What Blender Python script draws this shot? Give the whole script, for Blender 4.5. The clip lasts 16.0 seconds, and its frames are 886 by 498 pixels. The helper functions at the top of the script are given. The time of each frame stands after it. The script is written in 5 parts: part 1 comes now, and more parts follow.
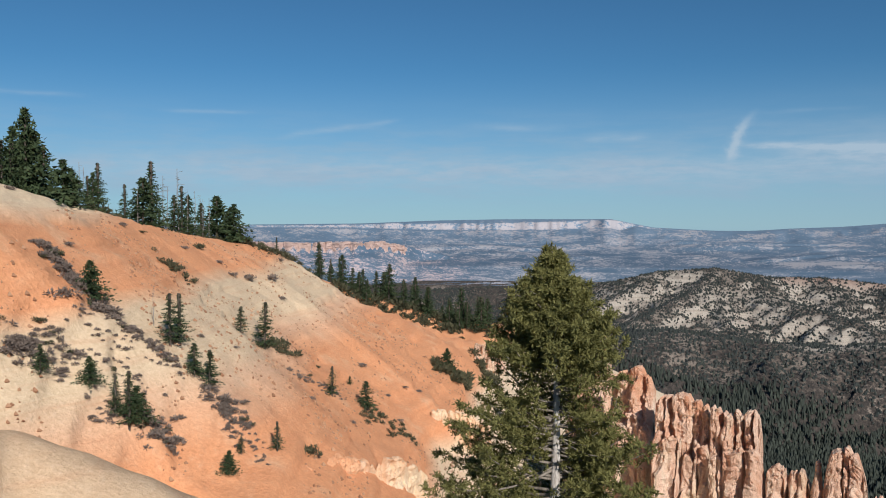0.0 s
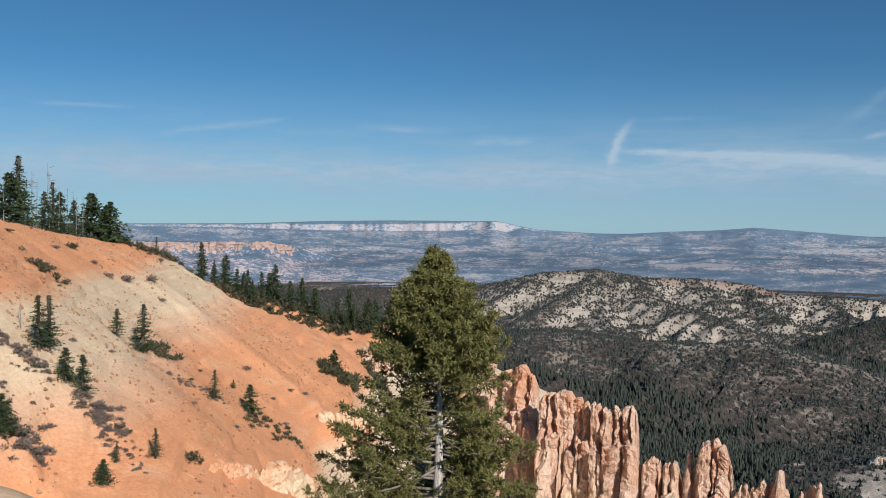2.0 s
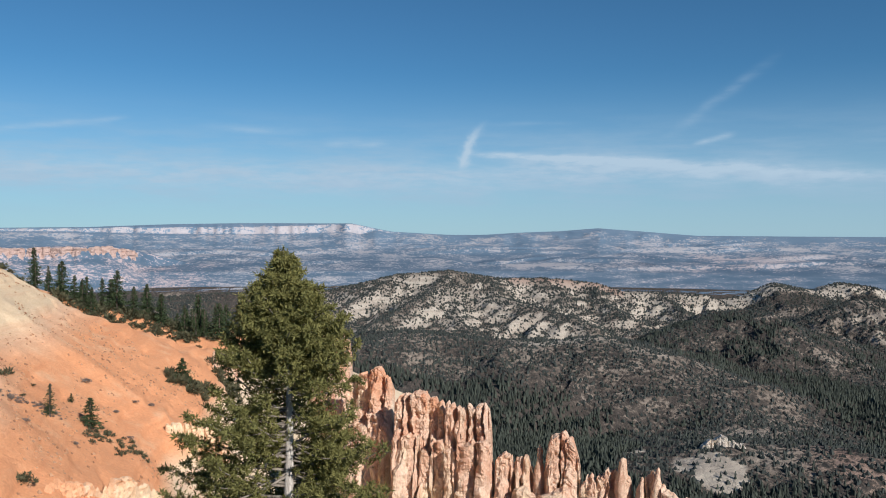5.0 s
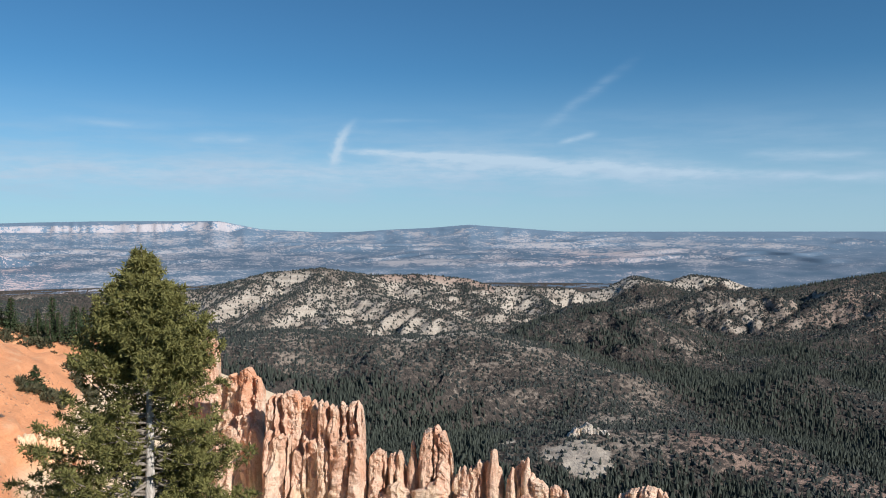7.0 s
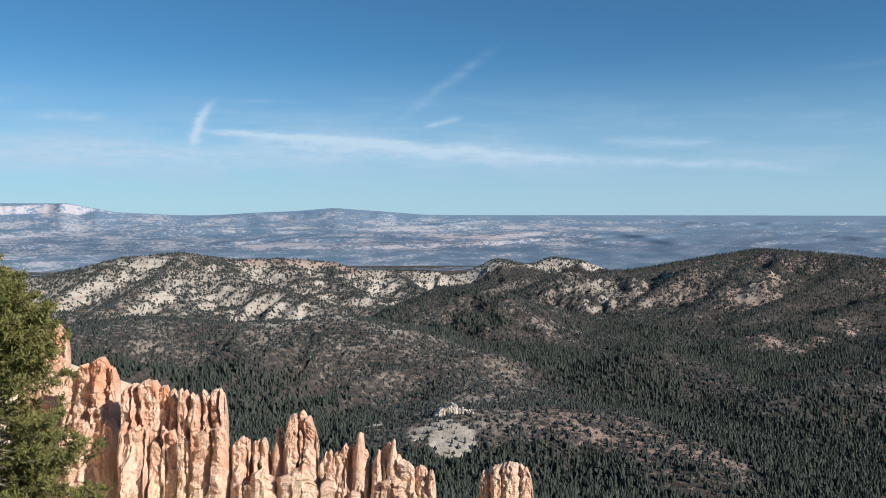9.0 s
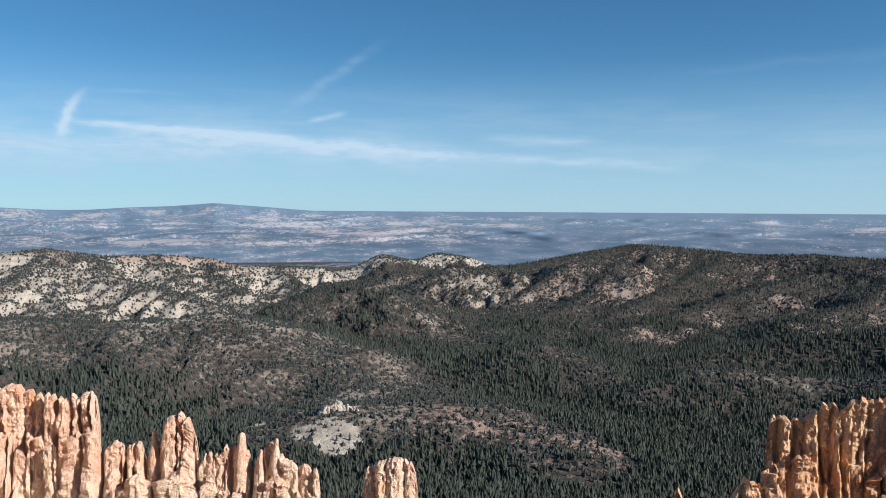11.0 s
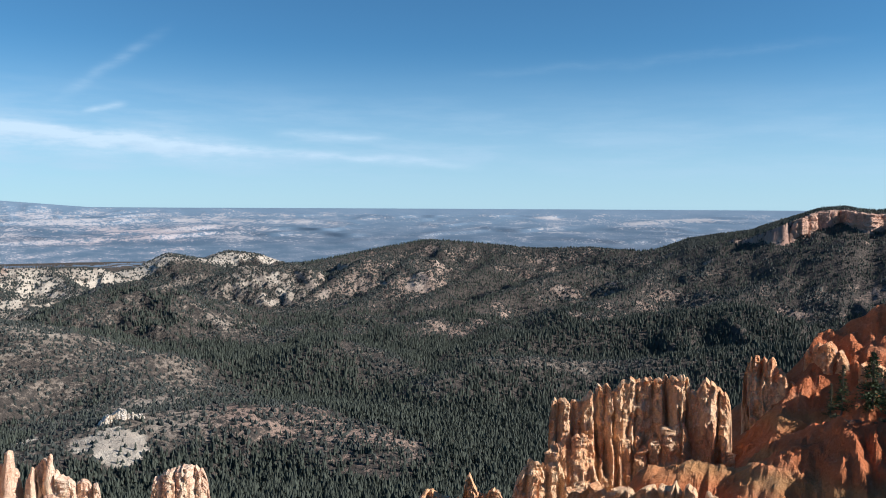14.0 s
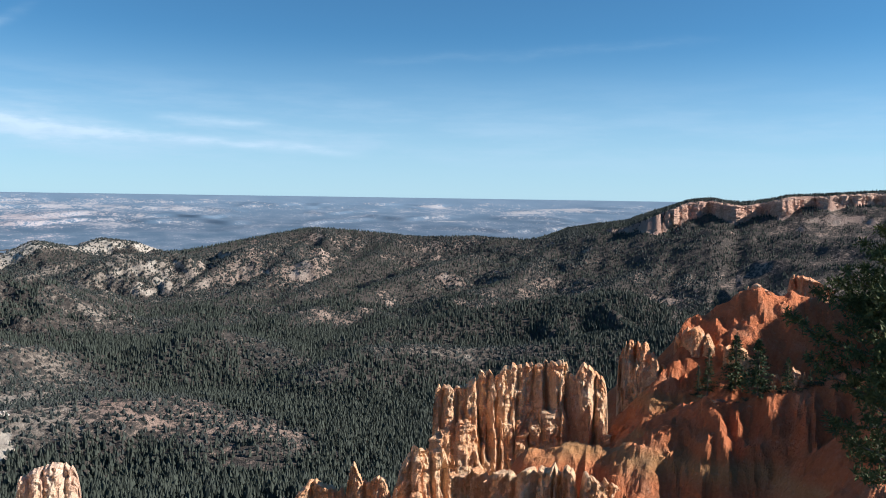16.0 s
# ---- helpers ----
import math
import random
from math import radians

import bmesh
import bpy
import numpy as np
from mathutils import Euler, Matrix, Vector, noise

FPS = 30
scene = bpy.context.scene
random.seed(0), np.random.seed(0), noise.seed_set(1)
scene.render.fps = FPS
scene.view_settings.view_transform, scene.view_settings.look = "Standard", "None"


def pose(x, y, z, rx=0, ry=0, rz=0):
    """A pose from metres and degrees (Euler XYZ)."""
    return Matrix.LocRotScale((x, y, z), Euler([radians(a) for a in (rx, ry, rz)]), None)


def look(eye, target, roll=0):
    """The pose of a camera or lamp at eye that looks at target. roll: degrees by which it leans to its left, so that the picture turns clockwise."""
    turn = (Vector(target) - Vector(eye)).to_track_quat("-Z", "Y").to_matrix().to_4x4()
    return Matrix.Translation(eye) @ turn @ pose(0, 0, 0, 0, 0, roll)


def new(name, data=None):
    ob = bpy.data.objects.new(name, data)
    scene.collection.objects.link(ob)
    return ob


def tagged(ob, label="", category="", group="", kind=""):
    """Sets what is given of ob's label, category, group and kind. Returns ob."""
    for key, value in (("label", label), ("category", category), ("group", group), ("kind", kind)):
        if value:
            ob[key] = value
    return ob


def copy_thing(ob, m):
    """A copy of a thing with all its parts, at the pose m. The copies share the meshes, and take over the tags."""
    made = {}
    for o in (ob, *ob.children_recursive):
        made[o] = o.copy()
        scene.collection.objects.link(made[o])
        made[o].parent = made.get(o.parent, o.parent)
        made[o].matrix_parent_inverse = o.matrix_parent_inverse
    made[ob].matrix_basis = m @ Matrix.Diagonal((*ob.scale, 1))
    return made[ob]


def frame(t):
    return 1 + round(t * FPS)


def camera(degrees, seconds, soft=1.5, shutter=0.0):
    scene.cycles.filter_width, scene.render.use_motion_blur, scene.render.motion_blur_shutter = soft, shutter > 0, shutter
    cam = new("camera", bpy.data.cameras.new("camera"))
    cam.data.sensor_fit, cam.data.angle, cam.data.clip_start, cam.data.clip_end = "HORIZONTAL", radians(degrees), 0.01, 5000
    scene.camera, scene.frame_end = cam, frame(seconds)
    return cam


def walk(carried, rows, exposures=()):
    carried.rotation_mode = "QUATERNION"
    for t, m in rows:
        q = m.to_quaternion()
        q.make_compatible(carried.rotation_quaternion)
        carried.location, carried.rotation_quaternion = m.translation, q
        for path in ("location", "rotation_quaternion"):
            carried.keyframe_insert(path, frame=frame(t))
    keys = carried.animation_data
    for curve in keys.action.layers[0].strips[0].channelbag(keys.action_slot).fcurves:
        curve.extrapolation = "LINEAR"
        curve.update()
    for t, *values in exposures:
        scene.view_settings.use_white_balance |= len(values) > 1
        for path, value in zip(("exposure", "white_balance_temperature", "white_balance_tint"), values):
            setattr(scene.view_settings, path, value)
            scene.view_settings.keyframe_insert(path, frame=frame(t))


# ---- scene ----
# The camera: a phone at arm's length, turned to the right about the one who holds it.
cam = camera(56.05, 16.0, 1.0)
EYE, ARM = 1.6, 0.5
TURNS = [
    # seconds, yaw, pitch, roll
    (0.0, -0.00, -1.67, 0.11),
    (0.5, -2.05, -1.71, 0.02),
    (1.0, -4.45, -1.68, 0.33),
    (1.5, -6.49, -1.53, 0.69),
    (2.0, -7.68, -1.55, 0.60),
    (2.5, -9.37, -1.57, 0.34),
    (3.0, -10.56, -1.45, 0.11),
    (3.5, -12.49, -1.33, 0.12),
    (6.0, -21.74, -1.43, 0.06),
    (6.5, -24.27, -1.45, -0.06),
    (7.0, -26.44, -1.54, -0.12),
    (7.5, -29.26, -1.87, -0.32),
    (8.0, -31.61, -2.35, -0.29),
    (8.5, -33.32, -2.60, -0.12),
    (9.0, -35.64, -2.69, 0.02),
    (11.5, -45.08, -2.83, 0.33),
    (12.0, -46.82, -2.72, 0.28),
    (12.5, -49.98, -2.94, 0.34),
    (13.0, -53.52, -3.09, 0.48),
    (13.5, -56.17, -3.16, 0.38),
    (14.0, -57.65, -3.12, 0.34),
    (14.5, -59.43, -3.27, 0.32),
    (15.0, -61.19, -3.47, 0.61),
    (15.5, -63.34, -3.62, 0.81),
    (16.0, -65.53, -3.83, 0.95),
]


def held(yaw, pitch, roll):
    x, y = -ARM * math.sin(radians(yaw)), ARM * math.cos(radians(yaw)) - ARM
    return pose(x, y, EYE, 90 + pitch, 0, yaw) @ pose(0, 0, 0, 0, 0, roll)


walk(cam, [(t, held(yaw, pitch, roll)) for t, yaw, pitch, roll in TURNS], [(0.0, -0.07), (3.5, 0.05), (7.0, 0.26), (12.5, 0.53), (16.0, 0.68)])

# ---- light ----
SUN_BEARING, SUN_HEIGHT = 158.0, 31.0
scene.view_settings.exposure = 0.0


def link(nt, out, inp):
    nt.links.new(out, inp)


def node(nt, kind, **props):
    """A node; props that name an input set or link it, the others are the node's own."""
    n = nt.nodes.new(kind)
    for key, value in props.items():
        if key == "op":
            n.operation = value
        elif key == "data":
            n.data_type = value
        elif key == "mix":
            n.blend_type = value
        elif key == "dims":
            n.noise_dimensions = value
        elif key == "attr":
            n.attribute_name = value
        else:
            i = n.inputs[int(key[1:])] if key[0] == "i" and key[1:].isdigit() else n.inputs[key.replace("_", " ")]
            if isinstance(value, bpy.types.NodeSocket):
                nt.links.new(value, i)
            else:
                i.default_value = value
    return n


def maths(nt, op, a, b=0.0, c=0.0):
    n = nt.nodes.new("ShaderNodeMath")
    n.operation = op
    for i, v in enumerate((a, b, c)):
        if isinstance(v, bpy.types.NodeSocket):
            nt.links.new(v, n.inputs[i])
        else:
            n.inputs[i].default_value = v
    return n.outputs[0]


def blend(nt, fac, a, b, how="MIX"):
    n = nt.nodes.new("ShaderNodeMix")
    n.data_type, n.blend_type = "RGBA", how
    for i, v in ((0, fac), (6, a), (7, b)):
        if isinstance(v, bpy.types.NodeSocket):
            nt.links.new(v, n.inputs[i])
        else:
            n.inputs[i].default_value = v if i == 0 or len(v) == 4 else (*v, 1)
    return n.outputs[2]


def span(nt, v, lo, hi, a=0.0, b=1.0):
    n = nt.nodes.new("ShaderNodeMapRange")
    n.interpolation_type = "SMOOTHSTEP"
    nt.links.new(v, n.inputs[0])
    for i, x in enumerate((lo, hi, a, b)):
        n.inputs[i + 1].default_value = x
    return n.outputs[0]


def grain(nt, vec, scale, detail=4.0, rough=0.55, stretch=None):
    if stretch:
        m = nt.nodes.new("ShaderNodeMapping")
        m.inputs["Scale"].default_value = stretch
        nt.links.new(vec, m.inputs[0])
        vec = m.outputs[0]
    n = nt.nodes.new("ShaderNodeTexNoise")
    nt.links.new(vec, n.inputs["Vector"])
    n.inputs["Scale"].default_value, n.inputs["Detail"].default_value, n.inputs["Roughness"].default_value = scale, detail, rough
    return n.outputs[0]


def make_world():
    w = bpy.data.worlds.new("sky")
    w.use_nodes = True
    scene.world = w
    nt = w.node_tree
    nt.nodes.clear()
    sky = nt.nodes.new("ShaderNodeTexSky")
    sky.sky_type, sky.sun_disc = "NISHITA", False
    sky.sun_elevation, sky.sun_rotation = radians(SUN_HEIGHT), radians(SUN_BEARING)
    sky.altitude, sky.air_density, sky.dust_density, sky.ozone_density = 2600, 1.0, 0.0, 3.0
    geo = nt.nodes.new("ShaderNodeTexCoord")
    sep = node(nt, "ShaderNodeSeparateXYZ", i0=geo.outputs["Generated"])
    x, y, z = sep.outputs
    bearing = maths(nt, "MULTIPLY", maths(nt, "ARCTAN2", x, y), 57.2958)
    height = maths(nt, "MULTIPLY", maths(nt, "ARCSINE", z), 57.2958)
    flat = node(nt, "ShaderNodeCombineXYZ", i0=bearing, i1=height)
    fine = grain(nt, flat.outputs[0], 1.0, 6, 0.62, (0.12, 0.75, 1))
    wisp = grain(nt, flat.outputs[0], 1.0, 5, 0.6, (0.5, 2.2, 1))
    wave = maths(nt, "MULTIPLY", maths(nt, "SUBTRACT", grain(nt, flat.outputs[0], 0.22, 3), 0.5), 1.6)
    total = None

    def streak(b0, b1, h0, h1, thick, strength, soft=3.0, rag=1.0):
        # a drawn-out cloud from bearing b0, height h0 to b1, h1, in degrees
        nonlocal total
        t = maths(nt, "DIVIDE", maths(nt, "SUBTRACT", bearing, b0), b1 - b0)
        mid = maths(nt, "MULTIPLY_ADD", t, h1 - h0, h0)
        off = maths(nt, "SUBTRACT", maths(nt, "SUBTRACT", height, mid), maths(nt, "MULTIPLY", wave, rag))
        g = maths(nt, "EXPONENT", maths(nt, "MULTIPLY", maths(nt, "POWER", maths(nt, "ABSOLUTE", maths(nt, "DIVIDE", off, thick)), 2.0), -1.0))
        ends = maths(nt, "MULTIPLY", span(nt, bearing, b0 - soft * 0.3, b0 + soft), span(nt, bearing, b1 - soft, b1 + soft * 0.3, 1.0, 0.0))
        body = maths(nt, "MULTIPLY", maths(nt, "MULTIPLY", g, ends), maths(nt, "MULTIPLY", span(nt, wisp, 0.3, 0.72, 0.35, 1.0), strength * 1.35))
        total = body if total is None else maths(nt, "ADD", total, body)

    streak(19.3, 34.0, 5.25, 4.35, 0.22, 0.95, 2.0, 0.35)
    streak(24.0, 40.0, 5.0, 3.9, 0.42, 0.36, 4.0, 0.8)
    streak(30.0, 60.0, 4.45, 2.55, 0.26, 0.42, 5.0, 0.5)
    streak(21.0, 46.0, 4.5, 3.3, 0.80, 0.58, 7.0, 0.6)
    # a puffed trail that hangs down, hooked at its upper end
    up = maths(nt, "SUBTRACT", height, 4.0)
    mid = maths(nt, "MULTIPLY_ADD", maths(nt, "POWER", maths(nt, "MAXIMUM", up, 0.0), 2.2), 0.10, 19.05)
    curl = maths(nt, "MULTIPLY", maths(nt, "SUBTRACT", grain(nt, flat.outputs[0], 1.6, 3), 0.5), 0.7)
    off = maths(nt, "SUBTRACT", maths(nt, "SUBTRACT", bearing, mid), curl)
    g = maths(nt, "EXPONENT", maths(nt, "MULTIPLY", maths(nt, "POWER", maths(nt, "ABSOLUTE", maths(nt, "DIVIDE", off, 0.34)), 2.0), -1.0))
    ends = maths(nt, "MULTIPLY", span(nt, height, 3.9, 4.7), span(nt, height, 5.9, 7.6, 1.0, 0.0))
    total = maths(nt, "ADD", total, maths(nt, "MULTIPLY", maths(nt, "MULTIPLY", g, ends), 0.95))
    streak(20.6, 27.0, 7.2, 7.2, 0.13, 0.13, 3.0, 0.2)
    streak(32.4, 39.5, 6.2, 10.9, 0.40, 0.17, 2.5, 0.7)
    streak(34.3, 37.0, 5.75, 6.25, 0.17, 0.5, 0.9, 0.3)
    streak(46.0, 54.0, 4.6, 4.45, 0.28, 0.34, 3.0, 0.4)
    streak(-11.0, -3.0, 5.9, 7.15, 0.17, 0.36, 2.0, 0.45)
    streak(-19.0, -12.5, 7.4, 7.4, 0.13, 0.25, 2.0, 0.2)
    streak(1.5, 8.5, 6.8, 6.5, 0.22, 0.28, 2.0, 0.4)
    streak(9.4, 14.0, 5.75, 5.9, 0.24, 0.30, 1.2, 0.4)
    streak(-30.0, -23.0, 8.0, 8.0, 0.14, 0.25, 2.0, 0.2)
    streak(-30.0, 30.0, 3.7, 3.5, 1.0, 0.50, 12.0, 0.8)
    streak(58.0, 84.0, 8.6, 10.2, 0.30, 0.06, 5.0, 0.7)
    veil = maths(nt, "MULTIPLY", maths(nt, "MULTIPLY", span(nt, height, 0.5, 3.5), span(nt, height, 4.0, 9.0, 1.0, 0.0)), span(nt, fine, 0.35, 0.75, 0.0, 0.38))
    veil = maths(nt, "MULTIPLY", veil, span(nt, bearing, 25.0, 75.0, 1.0, 0.45))
    haze = span(nt, height, -1.0, 11.0, 0.70, 0.0)
    thin = maths(nt, "MINIMUM", maths(nt, "ADD", maths(nt, "ADD", maths(nt, "MULTIPLY", total, 0.5), veil), haze), 0.92)
    thick = maths(nt, "MULTIPLY", maths(nt, "MINIMUM", total, 1.0), 0.24)
    tint = blend(nt, 1.0, sky.outputs[0], (0.51, 0.95, 1.10), "MULTIPLY")
    colour = blend(nt, thick, blend(nt, thin, tint, (5.0, 7.0, 9.1)), (10.0, 11.6, 12.8))
    bg = node(nt, "ShaderNodeBackground", Color=colour, Strength=0.066)
    out = nt.nodes.new("ShaderNodeOutputWorld")
    link(nt, bg.outputs[0], out.inputs[0])


make_world()
sun = new("sun", bpy.data.lights.new("sun", "SUN"))
sun.data.energy, sun.data.angle, sun.data.color = 5.0, radians(0.53), (1.0, 0.955, 0.90)
sb, sh = radians(SUN_BEARING), radians(SUN_HEIGHT)
sun.matrix_world = look((300 * math.sin(sb), 300 * math.cos(sb), 400), (300 * math.sin(sb) - math.sin(sb) * math.cos(sh), 300 * math.cos(sb) - math.cos(sb) * math.cos(sh), 400 - math.sin(sh)))


# ---- materials ----
def material(name, rough=0.95):
    m = bpy.data.materials.new(name)
    m.use_nodes = True
    nt = m.node_tree
    b = nt.nodes["Principled BSDF"]
    b.inputs["Roughness"].default_value = rough
    b.inputs["Specular IOR Level"].default_value = 0.15
    where = nt.nodes.new("ShaderNodeNewGeometry").outputs["Position"]
    return m, nt, b, where


def bump(nt, b, height, strength, distance):
    n = node(nt, "ShaderNodeBump", Height=height, Strength=strength, Distance=distance)
    link(nt, n.outputs[0], b.inputs["Normal"])


def ramp(nt, fac, stops):
    n = nt.nodes.new("ShaderNodeValToRGB")
    e = n.color_ramp.elements
    while len(e) < len(stops):
        e.new(0.5)
    for i, (p, c) in enumerate(stops):
        e[i].position, e[i].color = p, (*c, 1)
    nt.links.new(fac, n.inputs[0])
    return n.outputs[0]


ORANGE, RUST, CREAM, PINK, PALE = (0.74, 0.335, 0.170), (0.56, 0.185, 0.080), (0.80, 0.635, 0.44), (0.76, 0.475, 0.335), (0.83, 0.71, 0.55)


def badland(name, stops, warp, streaks, bumps, blotch=0.55, stains=0.0, runny=1.5):
    """Banded siltstone: the colour goes with the height above the canyon, stained by runs and rubble."""
    m, nt, b, where = material(name)
    z = node(nt, "ShaderNodeSeparateXYZ", i0=where).outputs[2]
    tall = (0.22, 0.22, 0.045) if stains else (0.035, 0.035, 0.035)
    drift = maths(nt, "MULTIPLY", maths(nt, "SUBTRACT", grain(nt, where, 1.0, 4, 0.55, tall), 0.5), warp)
    h = maths(nt, "DIVIDE", maths(nt, "ADD", maths(nt, "ADD", z, drift), 70.0), 90.0)
    base = ramp(nt, h, stops)
    runs = grain(nt, where, 1.0, 4, 0.6, (0.9, 0.9, 0.07))
    base = blend(nt, span(nt, runs, 0.50, 0.70, 0.0, streaks), base, PALE)
    beds = grain(nt, where, 1.0, 3, 0.6, (0.05, 0.05, 1.6))
    base = blend(nt, span(nt, beds, 0.48, 0.75, 0.0, 0.04 if stains else 0.20), base, RUST)
    stain = grain(nt, where, 1.0, 5, 0.65, (0.55, 0.55, 0.16))
    base = blend(nt, span(nt, stain, 0.50, 0.62, 0.0, stains), base, (0.64, 0.25, 0.13))
    patch = grain(nt, where, 0.16, 5, 0.6)
    base = blend(nt, span(nt, patch, 0.52, 0.72, 0.0, blotch), base, CREAM)
    rubble = grain(nt, where, 2.6, 6, 0.7)
    base = blend(nt, span(nt, rubble, 0.35, 0.7, 0.45, 0.0), base, blend(nt, 1.0, base, (0.66, 0.58, 0.52), "MULTIPLY"))
    if not stains:
        # grit and loose stones on the slopes
        grit = grain(nt, where, 1.0, 6, 0.8, (1.6, 1.6, 1.6))
        base = blend(nt, span(nt, grit, 0.55, 0.68, 0.0, 0.5), base, blend(nt, 1.0, base, (0.68, 0.60, 0.55), "MULTIPLY"))
        base = blend(nt, span(nt, grit, 0.32, 0.43, 0.35, 0.0), base, blend(nt, 0.5, base, PALE))
    if stains:
        # pits, chips and dark varnish on the rock
        pits = grain(nt, where, 1.0, 6, 0.75, (3.2, 3.2, 1.5))
        base = blend(nt, span(nt, pits, 0.54, 0.66, 0.0, 0.5), base, blend(nt, 1.0, base, (0.66, 0.50, 0.42), "MULTIPLY"))
        base = blend(nt, span(nt, pits, 0.34, 0.44, 0.6, 0.0), base, (0.90, 0.76, 0.60))
    link(nt, base, b.inputs["Base Color"])
    knobs = grain(nt, where, 0.85, 7, 0.68)
    relief = maths(nt, "ADD", maths(nt, "MULTIPLY_ADD", knobs, 1.2 if stains else 0.6, rubble), maths(nt, "MULTIPLY", runs, runny))
    bump(nt, b, relief, 0.7, bumps)
    return m


SLOPE, TAN = (0.78, 0.365, 0.185), (0.74, 0.575, 0.39)
mat_slope = badland("orange_siltstone", [(0.0, PALE), (0.34, CREAM), (0.385, CREAM), (0.415, SLOPE), (0.565, SLOPE), (0.61, (0.76, 0.49, 0.32)), (0.635, TAN), (0.69, TAN), (0.715, SLOPE), (0.795, SLOPE), (0.825, CREAM)], 5.0, 0.06, 0.22, 0.30, 0.0, 0.3)
mat_cream = badland("cream_siltstone", [(0.0, (0.66, 0.46, 0.30)), (1.0, (0.72, 0.53, 0.35))], 6.0, 0.12, 0.25, 0.5, 0.0, 0.4)
ROSE = (0.90, 0.66, 0.51)
CLAY = (0.80, 0.43, 0.27)
mat_hoodoo = badland("hoodoo_limestone", [(0.0, ROSE), (0.34, CREAM), (0.40, ROSE), (0.45, PINK), (0.50, ROSE), (0.55, CLAY), (0.60, PINK), (0.66, CLAY)], 26.0, 0.62, 0.8, 0.60, 0.34)
mat_gold = badland("golden_limestone", [(0.0, CREAM), (0.36, (0.86, 0.58, 0.36)), (0.44, (0.84, 0.47, 0.26)), (0.50, (0.86, 0.58, 0.36)), (0.56, (0.80, 0.42, 0.22)), (0.62, ORANGE)], 24.0, 0.48, 0.8, 0.50, 0.36)
mat_mesa = badland("mesa_cliff", [(0.0, (0.62, 0.40, 0.30)), (0.6, (0.70, 0.43, 0.33)), (1.0, (0.74, 0.52, 0.41))], 9.0, 0.15, 3.0, 0.2)
# the bench cliffs' pink is greyed, with haze put into the colour
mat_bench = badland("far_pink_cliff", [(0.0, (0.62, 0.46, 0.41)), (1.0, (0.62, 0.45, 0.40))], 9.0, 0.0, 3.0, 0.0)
mat_red = badland("red_siltstone", [(0.0, (0.60, 0.23, 0.11)), (0.40, (0.58, 0.205, 0.095)), (0.468, (0.58, 0.205, 0.095)), (0.486, (0.50, 0.265, 0.12)), (0.492, (0.50, 0.265, 0.12)), (0.503, (0.56, 0.20, 0.09)), (0.53, (0.55, 0.175, 0.078)), (0.62, (0.60, 0.20, 0.09)), (0.70, (0.60, 0.24, 0.12))], 3.0, 0.06, 0.9, 0.15, 0.0, 0.8)


def valley_material(name):
    m, nt, b, where = material(name)
    bare = node(nt, "ShaderNodeAttribute", attr="bare").outputs["Fac"]
    pink = node(nt, "ShaderNodeAttribute", attr="pink").outputs["Fac"]
    n1, n2 = grain(nt, where, 0.02, 6, 0.65), grain(nt, where, 0.13, 6, 0.75)
    litter = blend(nt, span(nt, n2, 0.3, 0.7), (0.036, 0.034, 0.032), (0.098, 0.080, 0.069))
    soil = blend(nt, span(nt, n1, 0.35, 0.65), (0.105, 0.084, 0.070), (0.25, 0.205, 0.168))
    soil = blend(nt, span(nt, bare, 0.44, 0.78), soil, (0.46, 0.405, 0.34))
    beds = grain(nt, where, 1.0, 4, 0.7, (0.004, 0.004, 0.17))
    soil = blend(nt, span(nt, beds, 0.42, 0.62, 0.0, 0.55), soil, (0.29, 0.245, 0.205))
    runs = grain(nt, where, 0.045, 5, 0.7)
    soil = blend(nt, span(nt, runs, 0.50, 0.68, 0.0, 0.45), soil, (0.23, 0.19, 0.155))
    soil = blend(nt, pink, soil, (0.36, 0.225, 0.175))
    edge = maths(nt, "ADD", bare, maths(nt, "MULTIPLY", maths(nt, "SUBTRACT", n2, 0.5), 1.6))
    base = blend(nt, span(nt, edge, 0.34, 0.56), litter, soil)
    link(nt, base, b.inputs["Base Color"])
    bump(nt, b, maths(nt, "ADD", n2, maths(nt, "MULTIPLY", runs, 1.5)), 0.8, 3.5)
    return m


